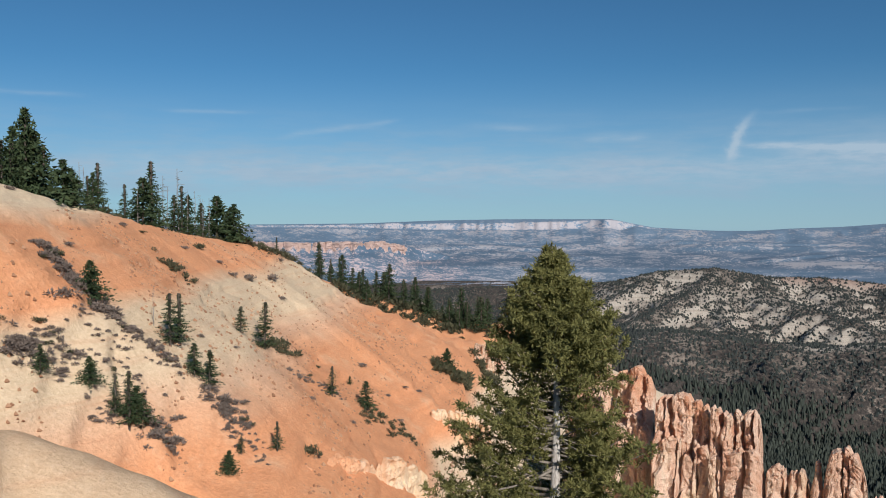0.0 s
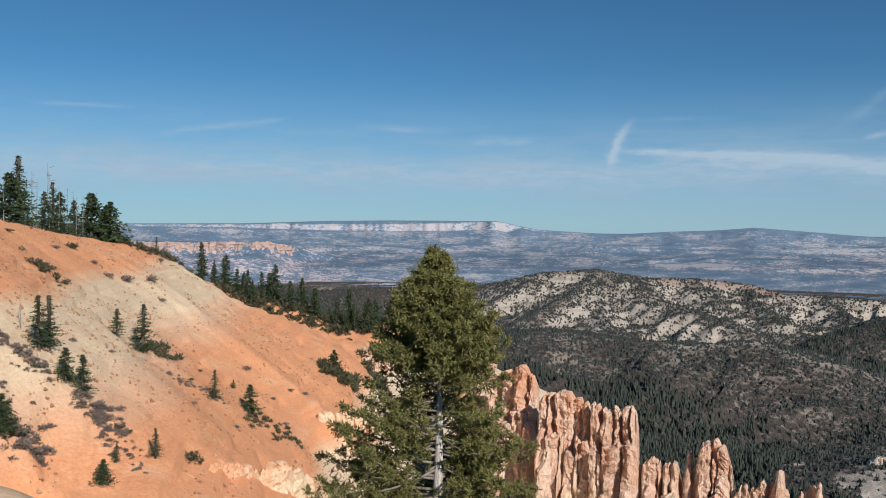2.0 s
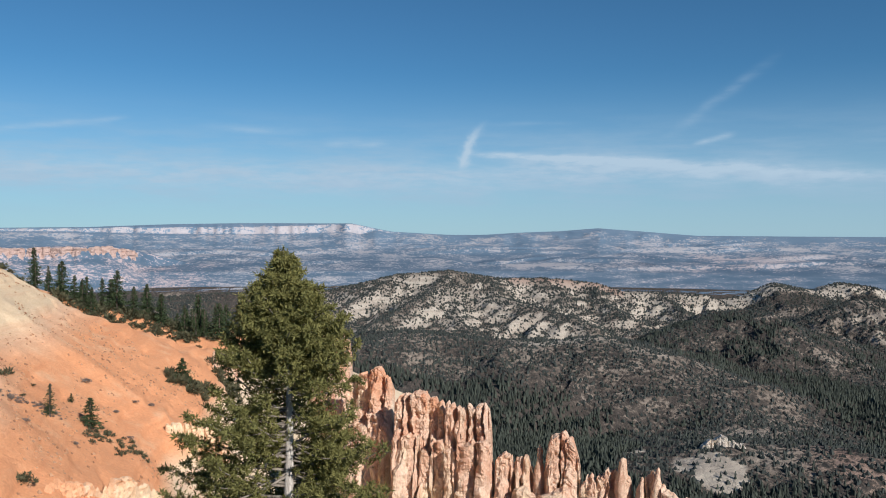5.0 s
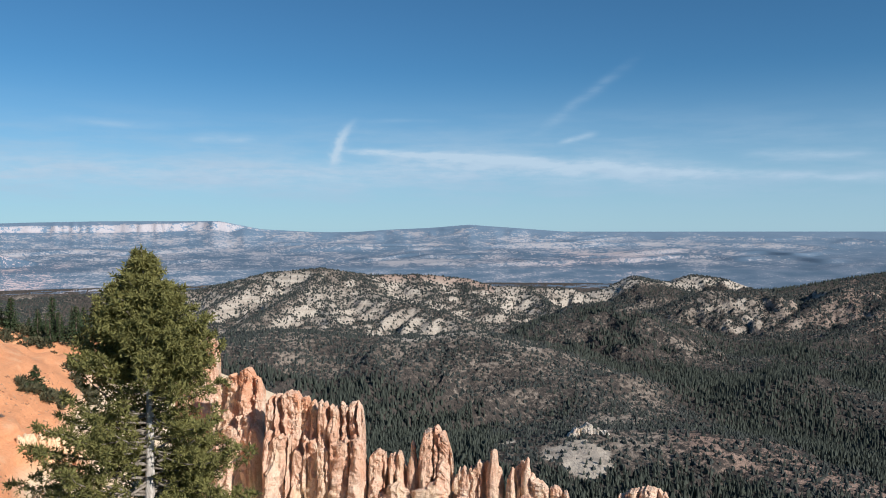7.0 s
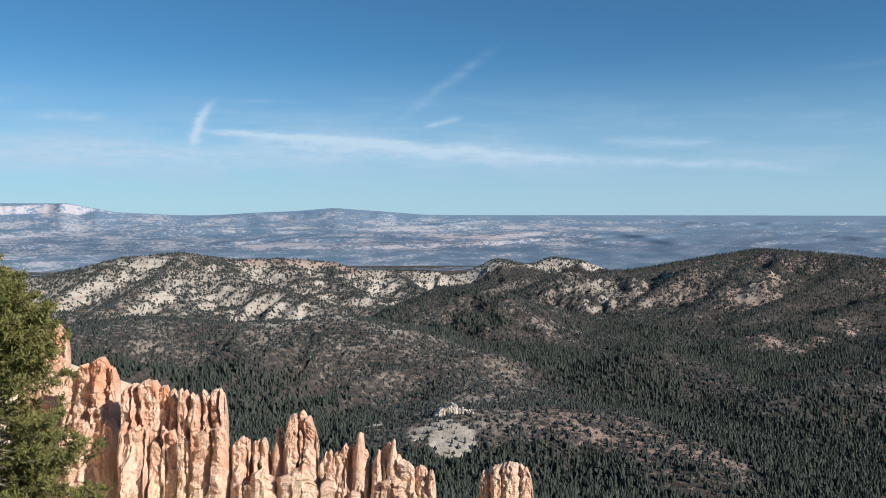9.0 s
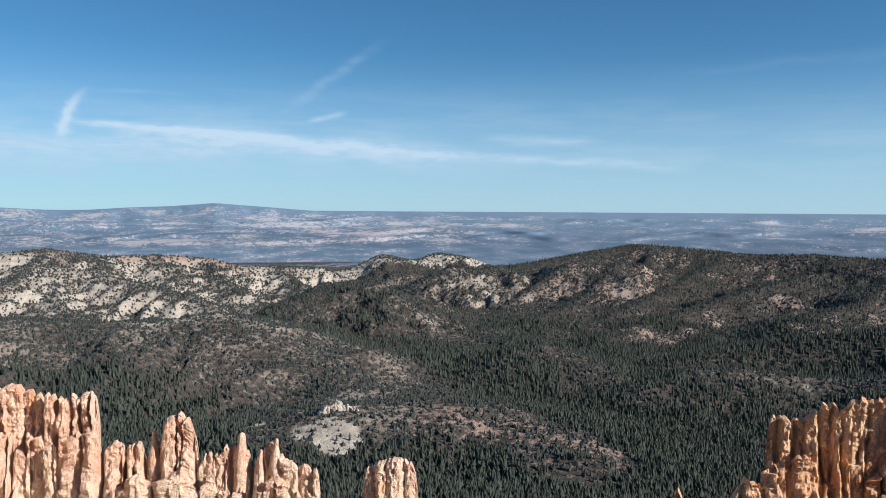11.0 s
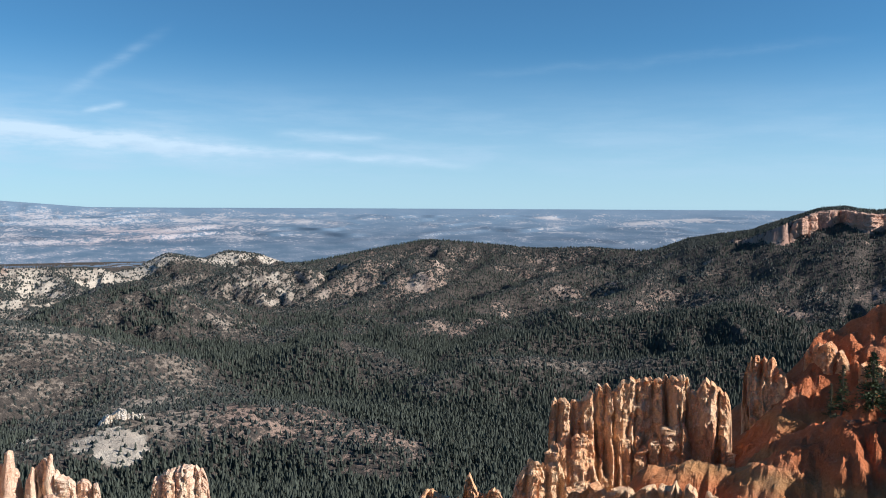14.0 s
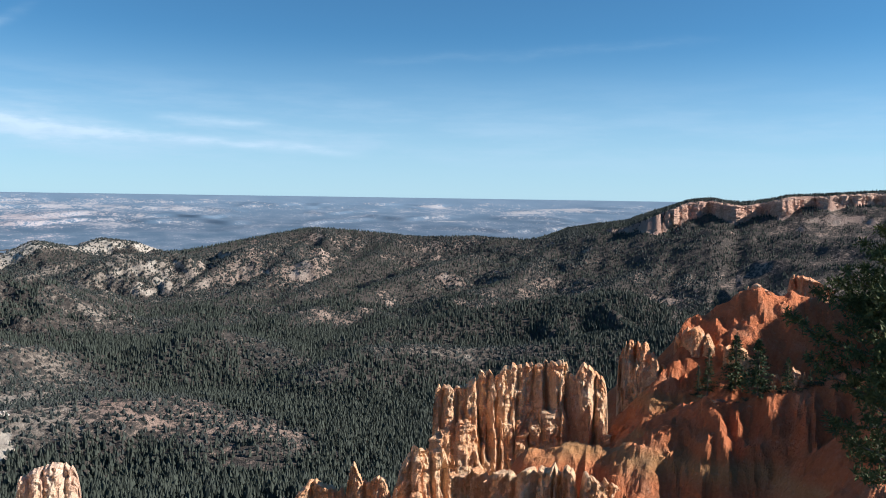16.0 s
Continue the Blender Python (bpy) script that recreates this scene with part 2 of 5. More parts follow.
def distance_material(name):
    """Far desert: woods tinted blue for haze, pale scarps with painted gullies; across and deep follow angles from the
    lookout.
    """
    m, nt, b, where = material(name)
    bare = node(nt, "ShaderNodeAttribute", attr="bare").outputs["Fac"]
    pink = node(nt, "ShaderNodeAttribute", attr="pink").outputs["Fac"]
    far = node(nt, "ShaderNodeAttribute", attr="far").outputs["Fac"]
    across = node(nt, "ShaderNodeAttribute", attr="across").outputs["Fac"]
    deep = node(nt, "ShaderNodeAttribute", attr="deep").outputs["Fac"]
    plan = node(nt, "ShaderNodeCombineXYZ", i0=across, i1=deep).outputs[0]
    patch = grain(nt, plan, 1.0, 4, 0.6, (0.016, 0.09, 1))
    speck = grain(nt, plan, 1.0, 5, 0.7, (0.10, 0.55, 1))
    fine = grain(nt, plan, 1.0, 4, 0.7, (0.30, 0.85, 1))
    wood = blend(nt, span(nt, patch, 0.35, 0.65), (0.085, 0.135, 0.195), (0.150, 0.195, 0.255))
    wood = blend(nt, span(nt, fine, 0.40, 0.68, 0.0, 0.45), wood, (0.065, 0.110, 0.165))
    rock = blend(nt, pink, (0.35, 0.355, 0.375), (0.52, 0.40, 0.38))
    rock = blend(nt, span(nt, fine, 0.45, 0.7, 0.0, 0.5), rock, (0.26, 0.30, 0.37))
    # haze is put into the colour: bluer the farther the land lies
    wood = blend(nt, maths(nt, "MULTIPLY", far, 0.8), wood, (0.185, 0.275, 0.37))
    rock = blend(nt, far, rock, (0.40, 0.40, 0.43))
    edge = maths(nt, "ADD", bare, maths(nt, "MULTIPLY", maths(nt, "SUBTRACT", patch, 0.5), 2.0))
    edge = maths(nt, "ADD", edge, maths(nt, "MULTIPLY", maths(nt, "SUBTRACT", speck, 0.5), 2.8))
    edge = maths(nt, "ADD", edge, maths(nt, "MULTIPLY", maths(nt, "SUBTRACT", fine, 0.5), 2.2))
    # darker noise in the colour stands in for the shading of gullies
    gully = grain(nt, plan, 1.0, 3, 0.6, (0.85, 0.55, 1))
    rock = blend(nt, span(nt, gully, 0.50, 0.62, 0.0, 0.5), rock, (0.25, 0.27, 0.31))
    link(nt, blend(nt, span(nt, edge, 0.46, 0.58), wood, rock), b.inputs["Base Color"])
    return m


def leaf_material(name, dark, light, islands=True):
    m, nt, b, where = material(name, 0.7)
    if islands:
        r = nt.nodes.new("ShaderNodeNewGeometry").outputs["Random Per Island"]
    else:
        r = nt.nodes.new("ShaderNodeObjectInfo").outputs["Random"]
    n = grain(nt, where, 0.8, 3)
    link(nt, blend(nt, maths(nt, "MULTIPLY_ADD", r, 0.6, maths(nt, "MULTIPLY", n, 0.4)), dark, light), b.inputs["Base Color"])
    return m


def bark_material(name, dark, light, size):
    m, nt, b, where = material(name, 0.9)
    n = grain(nt, where, size, 5, 0.7, (1, 1, 0.25))
    link(nt, blend(nt, span(nt, n, 0.35, 0.65), dark, light), b.inputs["Base Color"])
    bump(nt, b, n, 0.6, 0.02)
    return m


def sunlit_leaf(m, share):
    """Lets some of the light through the needles."""
    nt = m.node_tree
    b = nt.nodes["Principled BSDF"]
    colour = b.inputs["Base Color"].links[0].from_socket
    through_leaf = node(nt, "ShaderNodeBsdfTranslucent", Color=colour)
    mixed = node(nt, "ShaderNodeMixShader", i0=share, i1=b.outputs[0], i2=through_leaf.outputs[0])
    link(nt, mixed.outputs[0], nt.nodes["Material Output"].inputs[0])
    return m


mat_valley = valley_material("valley_soil")
mat_far = distance_material("hazed_land")
# forest green is greyed in its colour for the haze over the valley
mat_forest = leaf_material("forest_needles", (0.025, 0.031, 0.028), (0.070, 0.082, 0.064))
mat_pinyon = leaf_material("pinyon_needles", (0.022, 0.029, 0.029), (0.056, 0.062, 0.055))
mat_fir = leaf_material("fir_needles", (0.022, 0.040, 0.020), (0.070, 0.095, 0.042))
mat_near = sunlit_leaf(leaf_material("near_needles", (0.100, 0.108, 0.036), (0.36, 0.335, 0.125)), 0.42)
# a darker copy of the near needles: shade of the backlit fir in its colour
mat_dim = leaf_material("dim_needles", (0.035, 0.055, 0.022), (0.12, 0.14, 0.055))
mat_shrub = leaf_material("shrub_twigs", (0.125, 0.098, 0.085), (0.25, 0.20, 0.168))
mat_green = leaf_material("shrub_leaves", (0.048, 0.050, 0.030), (0.115, 0.108, 0.062))
mat_bark = bark_material("grey_bark", (0.30, 0.265, 0.235), (0.66, 0.61, 0.56), 14.0)
mat_limb = bark_material("limb_bark", (0.13, 0.11, 0.09), (0.30, 0.26, 0.22), 10.0)
mat_snag = bark_material("dead_wood", (0.16, 0.14, 0.125), (0.38, 0.35, 0.32), 3.0)
mat_trunk = bark_material("dark_bark", (0.06, 0.048, 0.04), (0.15, 0.12, 0.10), 3.0)


# ---- tools for shapes ----
def mesh(name, verts, faces, mat, smooth=False, attrs=None):
    """A mesh from arrays; all faces have the same number of corners."""
    verts, faces = np.asarray(verts, np.float32), np.asarray(faces, np.int32)
    me = bpy.data.meshes.new(name)
    n, k = faces.shape
    me.vertices.add(len(verts))
    me.vertices.foreach_set("co", verts.ravel())
    me.loops.add(n * k)
    me.loops.foreach_set("vertex_index", faces.ravel())
    me.polygons.add(n)
    me.polygons.foreach_set("loop_start", np.arange(0, n * k, k, dtype=np.int32))
    me.polygons.foreach_set("use_smooth", np.full(n, smooth))
    for key, values in (attrs or {}).items():
        me.attributes.new(key, "FLOAT", "POINT").data.foreach_set("value", np.asarray(values, np.float32).ravel())
    me.update(calc_edges=True)
    me.materials.append(mat)
    return me


def part(name, me, parent, label=""):
    ob = new(name, me)
    ob.parent = parent
    return tagged(ob, label)


def at(bearing, dist, z=0.0):
    """The place at a bearing (degrees to the right of +y) and a distance from the lookout."""
    return (dist * math.sin(radians(bearing)), dist * math.cos(radians(bearing)), z)


def hashed(ix, iy, iz, seed):
    h = (ix.astype(np.int64) * 374761393 + iy.astype(np.int64) * 668265263 + iz.astype(np.int64) * 2147483647 + seed * 1274126177) & 0xFFFFFFFF
    h = ((h ^ (h >> 13)) * 1274126177) & 0xFFFFFFFF
    h = ((h ^ (h >> 16)) * 2246822519) & 0xFFFFFFFF
    return ((h ^ (h >> 15)) & 0xFFFFFF) / 0xFFFFFF * 2.0 - 1.0


def smooth_noise(x, y, z=None, seed=0):
    x, y = np.asarray(x, float), np.asarray(y, float)
    x, y, z = np.broadcast_arrays(x, y, np.nan if z is None else z)
    ix, iy = np.floor(x), np.floor(y)
    fx, fy = x - ix, y - iy
    fx, fy = fx * fx * (3 - 2 * fx), fy * fy * (3 - 2 * fy)
    if np.isnan(z.flat[0]):
        zero = np.zeros_like(ix)
        a, b = hashed(ix, iy, zero, seed), hashed(ix + 1, iy, zero, seed)
        c, d = hashed(ix, iy + 1, zero, seed), hashed(ix + 1, iy + 1, zero, seed)
        return (a + (b - a) * fx) * (1 - fy) + (c + (d - c) * fx) * fy
    iz = np.floor(z)
    fz = z - iz
    fz = fz * fz * (3 - 2 * fz)
    layers = []
    for k in (0, 1):
        a, b = hashed(ix, iy, iz + k, seed), hashed(ix + 1, iy, iz + k, seed)
        c, d = hashed(ix, iy + 1, iz + k, seed), hashed(ix + 1, iy + 1, iz + k, seed)
        layers.append((a + (b - a) * fx) * (1 - fy) + (c + (d - c) * fx) * fy)
    return layers[0] * (1 - fz) + layers[1] * fz


def fbm(x, y, size, octaves=4, seed=0, gain=0.5):
    total, amp, norm = 0.0, 1.0, 0.0
    for o in range(octaves):
        total = total + amp * smooth_noise(x / size * 2**o + 17.3 * o, y / size * 2**o - 9.1 * o, None, seed + o)
        norm += amp
        amp *= gain
    return total / norm


def ridged(x, y, size, octaves=3, seed=0):
    total, amp, norm = 0.0, 1.0, 0.0
    for o in range(octaves):
        total = total + amp * (1 - 2 * np.abs(smooth_noise(x / size * 2**o + 31.7 * o, y / size * 2**o + 5.3 * o, None, seed + o)))
        norm += amp
        amp *= 0.5
    return total / norm


def step(x, lo, hi):
    t = np.clip((np.asarray(x, float) - lo) / (hi - lo), 0, 1)
    return t * t * (3 - 2 * t)


def smax(a, b, k):
    h = np.maximum(k - np.abs(a - b), 0) / k
    return np.maximum(a, b) + h * h * k / 4


def crest_of(x, y, crest):
    """For each point: distance from the crest's line, the crest's height there and the way along it."""
    pts = [at(*c) for c in crest]
    best, rows, gone = np.full(x.shape, 1e9), [], 0.0
    for (x0, y0, z0), (x1, y1, z1) in zip(pts, pts[1:]):
        dx, dy = x1 - x0, y1 - y0
        n = math.hypot(dx, dy)
        t = np.clip(((x - x0) * dx + (y - y0) * dy) / n**2, 0, 1)
        d = np.hypot(x - x0 - t * dx, y - y0 - t * dy)
        best = np.minimum(best, d)
        rows.append((d, z0 + t * (z1 - z0), gone + t * n))
        gone += n
    zc, along, total = 0.0, 0.0, 0.0
    for d, z, s in rows:
        w = ((best + 1.0) / (d + 1.0)) ** 7
        zc, along, total = zc + w * z, along + w * s, total + w
    return best, zc / total, along / total


def sheet(bearings, ranges, height):
    """A sheet of ground on rays from the lookout: x, y, z and quads."""
    B, R = np.meshgrid(np.radians(bearings), ranges, indexing="ij")
    x, y = R * np.sin(B), R * np.cos(B)
    z = height(x, y)
    nb, nr = B.shape
    i = (np.arange(nb - 1)[:, None] * nr + np.arange(nr - 1)[None]).ravel()
    return x, y, z, np.stack([i, i + nr, i + nr + 1, i + 1], -1)


# ---- the land ----
FLOOR_R = [0, 3.2, 4.2, 6, 14, 30, 60, 150, 400, 700, 1000, 1400, 1700, 2100, 2450, 2700, 2860, 2950, 3060, 3600, 4200, 4980]
FLOOR_Z = [0, 0.0, -0.5, -2.0, -7.0, -22, -45, -92, -172, -236, -246, -246, -243, -245, -245, -238, -222, -196, -150, -116, -70, -30]
# crests of the hills: bearing, distance, height
JUNIPER_HILL = [(6.6, 1250, -165), (11.6, 1260, -167), (14.7, 1250, -152), (19.9, 1230, -159), (24.4, 1200, -161), (28.3, 1210, -152), (32.2, 1150, -166), (34.5, 1090, -190), (37.3, 1000, -211), (39.6, 900, -222)]
OUTCROP_HILL = [(33.1, 790, -208), (36.0, 810, -197), (39.8, 830, -199), (44.4, 830, -197), (47.5, 820, -204), (50.7, 780, -211), (53.1, 720, -214)]
PALE_HILL = [(-4, 2450, -195), (2, 2400, -180), (7.6, 2350, -170), (9.9, 2350, -168), (12.0, 2330, -149), (14.5, 2300, -122), (18.1, 2280, -110), (21.4, 2300, -131)]
PALE_RIM = [(21.4, 2330, -133), (24.5, 2340, -132), (27.9, 2330, -142), (29.9, 2290, -162), (32.2, 2310, -164), (35.3, 2330, -171), (36.9, 2300, -196)]
PALE_SPURS = [
    [(18.1, 2280, -112), (17.0, 2120, -155), (14.8, 1960, -186), (12.3, 1800, -217)],
    [(20.7, 2290, -129), (21.4, 2120, -169), (23.7, 2020, -180), (26.4, 1920, -197), (27.9, 1860, -212)],
    [(18.8, 2280, -118), (18.4, 2090, -175), (18.8, 1900, -210), (19.5, 1800, -228)],
    [(14.5, 2300, -124), (12.4, 2150, -168), (9.6, 1980, -205)],
    [(27.9, 2330, -145), (28.3, 2220, -178), (29.9, 2080, -207)],
    [(24.5, 2330, -136), (26.0, 2200, -175), (25.2, 2080, -193)],
    [(32.2, 2310, -166), (33.4, 2200, -192), (34.6, 2080, -215)],
]
WHITE_MESA = [(35.3, 2600, -210), (37.3, 2620, -194), (39.4, 2640, -152), (41.9, 2700, -177), (43.2, 2760, -153), (45.2, 2780, -165), (47.0, 2780, -197)]
KNOB = [(31.4, 1580, -206), (34.2, 1660, -176), (37.7, 1740, -153), (39.4, 1800, -176), (41.1, 1840, -205)]
TWIN_KNOB = [(40.3, 2020, -212), (42.2, 2060, -178), (44.1, 2100, -152), (46.0, 2120, -159), (47.4, 2150, -152), (49.2, 2160, -178)]
GOLD_SPURS = [[(48.5, 1960, -217), (50.3, 2040, -181), (52.0, 2120, -145), (53.7, 2250, -133)], [(54.0, 1980, -192), (55.0, 2080, -155), (55.8, 2200, -138)], [(45.8, 2000, -205), (46.4, 2080, -172), (47.4, 2150, -154)]]
DARK_HILL = [(48.3, 2250, -164), (51.8, 2400, -142), (54.5, 2480, -122), (56.8, 2520, -109), (60.2, 2520, -117), (64.0, 2480, -129), (67.6, 2450, -123), (71.0, 2400, -129), (73.4, 2380, -116), (75.3, 2360, -103), (78.0, 2350, -78), (90, 2350, -70), (104, 2350, -60)]
SPURS = [
    [(58.3, 2450, -138), (55.3, 2150, -188), (52.2, 1850, -218), (47.5, 1600, -236)],
    [(67.6, 2200, -158), (63.3, 1950, -189), (58.4, 1700, -218), (53.8, 1500, -234)],
    [(62.5, 2450, -134), (60.4, 2200, -172), (57.5, 1950, -205), (55.5, 1800, -222)],
    [(74.3, 2350, -118), (72.1, 2100, -159), (70.4, 1850, -189), (65.9, 1650, -210)],
    [(78.2, 1500, -172), (72.8, 1480, -183), (67.7, 1420, -201), (62.2, 1350, -218), (58.4, 1300, -230)],
    [(82, 2200, -130), (79, 1900, -165), (76, 1650, -192), (72, 1500, -205)],
    [(45.2, 1120, -226), (48.3, 1180, -203), (50.3, 1220, -196), (52.6, 1200, -209), (55.3, 1150, -224)],
    [(57.7, 1050, -217), (60.7, 1120, -209), (63.7, 1160, -211), (67.4, 1180, -220), (70.5, 1200, -219)],
    [(84, 1250, -190), (78, 1240, -200), (72, 1180, -212)],
]
MESA_EDGE_B = [58, 66, 74, 78, 79.8, 81.9, 83.4, 85.1, 86.8, 88.1, 93.4, 100, 112]
MESA_EDGE_Z = [-420, -260, -110, -78, -46, -13, -5, -18, -7, 5, 21, 30, 40]


def mesa_edge(b):
    line = np.interp(b, [60, 76, 79.5, 83.2, 84.6, 86.5, 87.6, 89.5, 90.3, 93, 100, 112], [2400, 2330, 2200, 2335, 2240, 2325, 2245, 2335, 2290, 2380, 2400, 2400])
    return line - 30 * np.abs(smooth_noise(b / 0.5, 0 * b, None, 35)) - 12 * np.abs(smooth_noise(b / 0.18, 0 * b, None, 36))


def slope_of(x, y, crest, fall, top, rough, size, seed, tall=0.0):
    """A hill under a crest line: ribs and gullies run down both its sides."""
    d, zc, s = crest_of(x, y, crest)
    warp = 0.35 * size * fbm(x, y, size, 3, seed)
    ribs = 0.70 * ridged(s + warp, 0.22 * d, size, 2, seed + 1) + 0.30 * ridged(s + 0.6 * warp, 0.3 * d, size * 0.36, 2, seed + 3) + 0.32 * ridged(x, y, size * 0.5, 4, seed + 2)
    drop = fall * (np.hypot(d, top) - top)
    if tall:
        # steep under the crest, easing to a long foot
        drop = tall * (1 - np.exp(-drop / tall)) + 0.06 * d
    return zc - drop + rough * (ribs - 0.35) * step(d, 6, 0.9 * size)


def hills(x, y, r, b, z):
    cut = ridged(x, y, 210, 4, 21)
    z = z + 9 * fbm(x, y, 260, 4, 3) + 5 * fbm(x, y, 70, 3, 9) + 7 * cut * step(r, 1200, 1500)
    z = smax(z, slope_of(x, y, DARK_HILL, 0.33, 50, 40, 190, 220, 112), 10)
    for k, crest in enumerate(SPURS):
        z = smax(z, slope_of(x, y, crest, 0.36, 14, 24 if k < 6 else 9, 100, 230 + 5 * k), 9)
    z = smax(z, slope_of(x, y, JUNIPER_HILL, 0.27, 60, 30, 150, 300), 22)
    z = smax(z, slope_of(x, y, OUTCROP_HILL, 0.26, 25, 7, 60, 310), 14)
    z = smax(z, slope_of(x, y, KNOB, 0.36, 14, 28, 95, 320), 8)
    for k, crest in enumerate([TWIN_KNOB] + GOLD_SPURS):
        z = smax(z, slope_of(x, y, crest, 0.44, 8, 44, 85, 330 + 5 * k), 6)
    z = smax(z, slope_of(x, y, WHITE_MESA, 0.34, 12, 22, 90, 350), 5)
    pale = slope_of(x, y, PALE_HILL, 0.55, 22, 34, 110, 200, 92)
    pale = smax(pale, slope_of(x, y, PALE_RIM, 0.75, 6, 30, 80, 205, 72), 5)
    for k, crest in enumerate(PALE_SPURS):
        pale = smax(pale, slope_of(x, y, crest, 0.46, 6, 26, 62, 210 + 3 * k), 6)
    # hard beds stand out as ledges in the pale cliffs
    t = pale / 13.0 + 0.25 * fbm(x, y, 160, 2, 8)
    pale = pale + 0.22 * 13.0 * (np.floor(t) + step(t - np.floor(t), 0.3, 0.6) - t) * step(fbm(x, y, 240, 2, 18), -0.35, 0.15)
    z = smax(z, pale, 6)
    # the mesa with its cliffs
    edge = mesa_edge(b)
    top = np.interp(b, MESA_EDGE_B, MESA_EDGE_Z) + 3 * fbm(x, y, 60, 2, 44)
    front = edge - r
    talus = 2290 + 26 * fbm(x, y, 150, 2, 45) - r
    h = np.where(front < 0, top + 0.01 * np.minimum(-front, 300), top - np.minimum(front * 2.4, 34 + 14 * fbm(x, y, 90, 3, 6)) * step(b, 78.5, 81.2) - np.maximum(talus, 0) * 0.27 + 22 * (cut - 0.2) * step(talus, 0, 120))
    return smax(z, h, 8)


def land(x, y):
    r, b = np.hypot(x, y), np.degrees(np.arctan2(x, y))
    z = np.interp(r, FLOOR_R, FLOOR_Z)
    # behind the lookout the plateau goes on
    back = np.maximum(step(b, 118, 150), step(-b, 75, 120))
    z = z * (1 - back) + back * (2.0 * fbm(x, y, 60, 3, 5) * step(r, 5, 40) + 6 * step(r, 60, 800))
    wide = step(r, 480, 760) * (1 - step(r, 2860, 2960)) * (1 - back)
    on = wide > 0
    if not on.any():
        return z
    z[on] = z[on] * (1 - wide[on]) + wide[on] * hills(x[on], y[on], r[on], b[on], z[on])
    return z


def fields(x, y, z):
    """Where the ground of the valley is bare, and where it is pink."""
    gz0, gz1 = np.gradient(z)
    d0 = np.hypot(*[np.gradient(v)[0] for v in (x, y)]) + 1e-6
    d1 = np.hypot(*[np.gradient(v)[1] for v in (x, y)]) + 1e-6
    steep = np.hypot(gz0 / d0, gz1 / d1)
    r, b = np.hypot(x, y), np.degrees(np.arctan2(x, y))
    n, m = fbm(x, y, 90, 4, 61), fbm(x, y, 28, 3, 66)

    def near(crests, lo, hi):
        return 1 - step(np.minimum.reduce([crest_of(x, y, c)[0] for c in crests]), lo, hi)

    bare = 0.14 + 0.22 * n
    # thin open woods on the dark hills
    open_wood = step(r, 1250, 1600) * step(b, 30, 44)
    bare = np.maximum(bare, open_wood * (0.17 + 0.40 * n + 0.26 * m + 0.16 * step(steep, 0.3, 0.6)))
    bare = np.maximum(bare, near(SPURS[6:8], 20, 90) * (0.30 + 0.3 * n))
    bare = np.maximum(bare, near([JUNIPER_HILL], 110, 210) * (0.42 + 0.12 * n + 0.16 * m))
    bare = np.maximum(bare, near([JUNIPER_HILL], 10, 60) * (0.52 + 0.4 * n))
    bare = np.maximum(bare, near([OUTCROP_HILL], 38, 78) * (0.36 + 0.16 * n + 0.18 * m))
    ox, oy, _ = at(36.3, 772)
    bare = np.maximum(bare, 1.05 - step(np.hypot(x - ox, y - oy) + 60 * n + 45 * m, 22, 66))
    bare = np.maximum(bare, near([KNOB], 60, 150) * (0.31 + 0.26 * n + 0.2 * m + 0.2 * step(steep, 0.35, 0.7)))
    bare = np.maximum(bare, near([TWIN_KNOB] + GOLD_SPURS, 60, 130) * (0.36 + 0.26 * n + 0.18 * m + 0.24 * step(steep, 0.4, 0.75)))
    bare = np.maximum(bare, near([PALE_HILL, PALE_RIM] + PALE_SPURS, 130, 330) * (0.53 + 0.20 * n + 0.16 * m + 0.28 * step(steep, 0.35, 0.75)) * step(b, 1, 8))
    bare = np.maximum(bare, near([PALE_HILL], 200, 560) * (0.30 + 0.35 * n))
    behind = (r > np.interp(b, [c[0] for c in PALE_HILL + PALE_RIM[1:]], [c[1] for c in PALE_HILL + PALE_RIM[1:]]) + 20) & (b < 37)
    bare = np.where(behind & (r < 2640), 0.14 + 0.2 * n, bare)
    bare = np.where((r > 2480) & (b < 12), 0.24 + 0.6 * n, bare)
    bare = np.maximum(bare, near([WHITE_MESA], 40, 130) * (0.46 + 0.3 * n + 0.5 * step(steep, 0.15, 0.4)))
    wx, wy, _ = at(67.4, 1150)
    bare = np.maximum(bare, 1.05 - step(np.hypot(x - wx, y - wy) + 24 * n + 14 * m, 12, 34))
    pink = step(b, 70, 76) * step(r, 2000, 2150) * step(steep, 0.4, 0.9)
    bare = np.maximum(bare, pink)
    pink = np.maximum(pink, 0.55 * near([PALE_RIM], 12, 45) * (b < 30))
    pink = np.maximum(pink, 0.35 * step(r, 1250, 1500) * step(b, 46, 54))
    pink = np.maximum(pink, 0.5 * near([OUTCROP_HILL], 40, 90) * step(b, 40, 44))
    return bare, pink, steep


SEEN = np.arange(-31, 100, 0.155)
RANGES = np.concatenate([[0.01, 0.5, 2, 3.2, 4.2, 5, 6, 8, 11, 14, 20, 30, 45, 60, 80, 110, 150, 200, 260, 330, 400, 470, 540], np.geomspace(600, 2950, 320)])


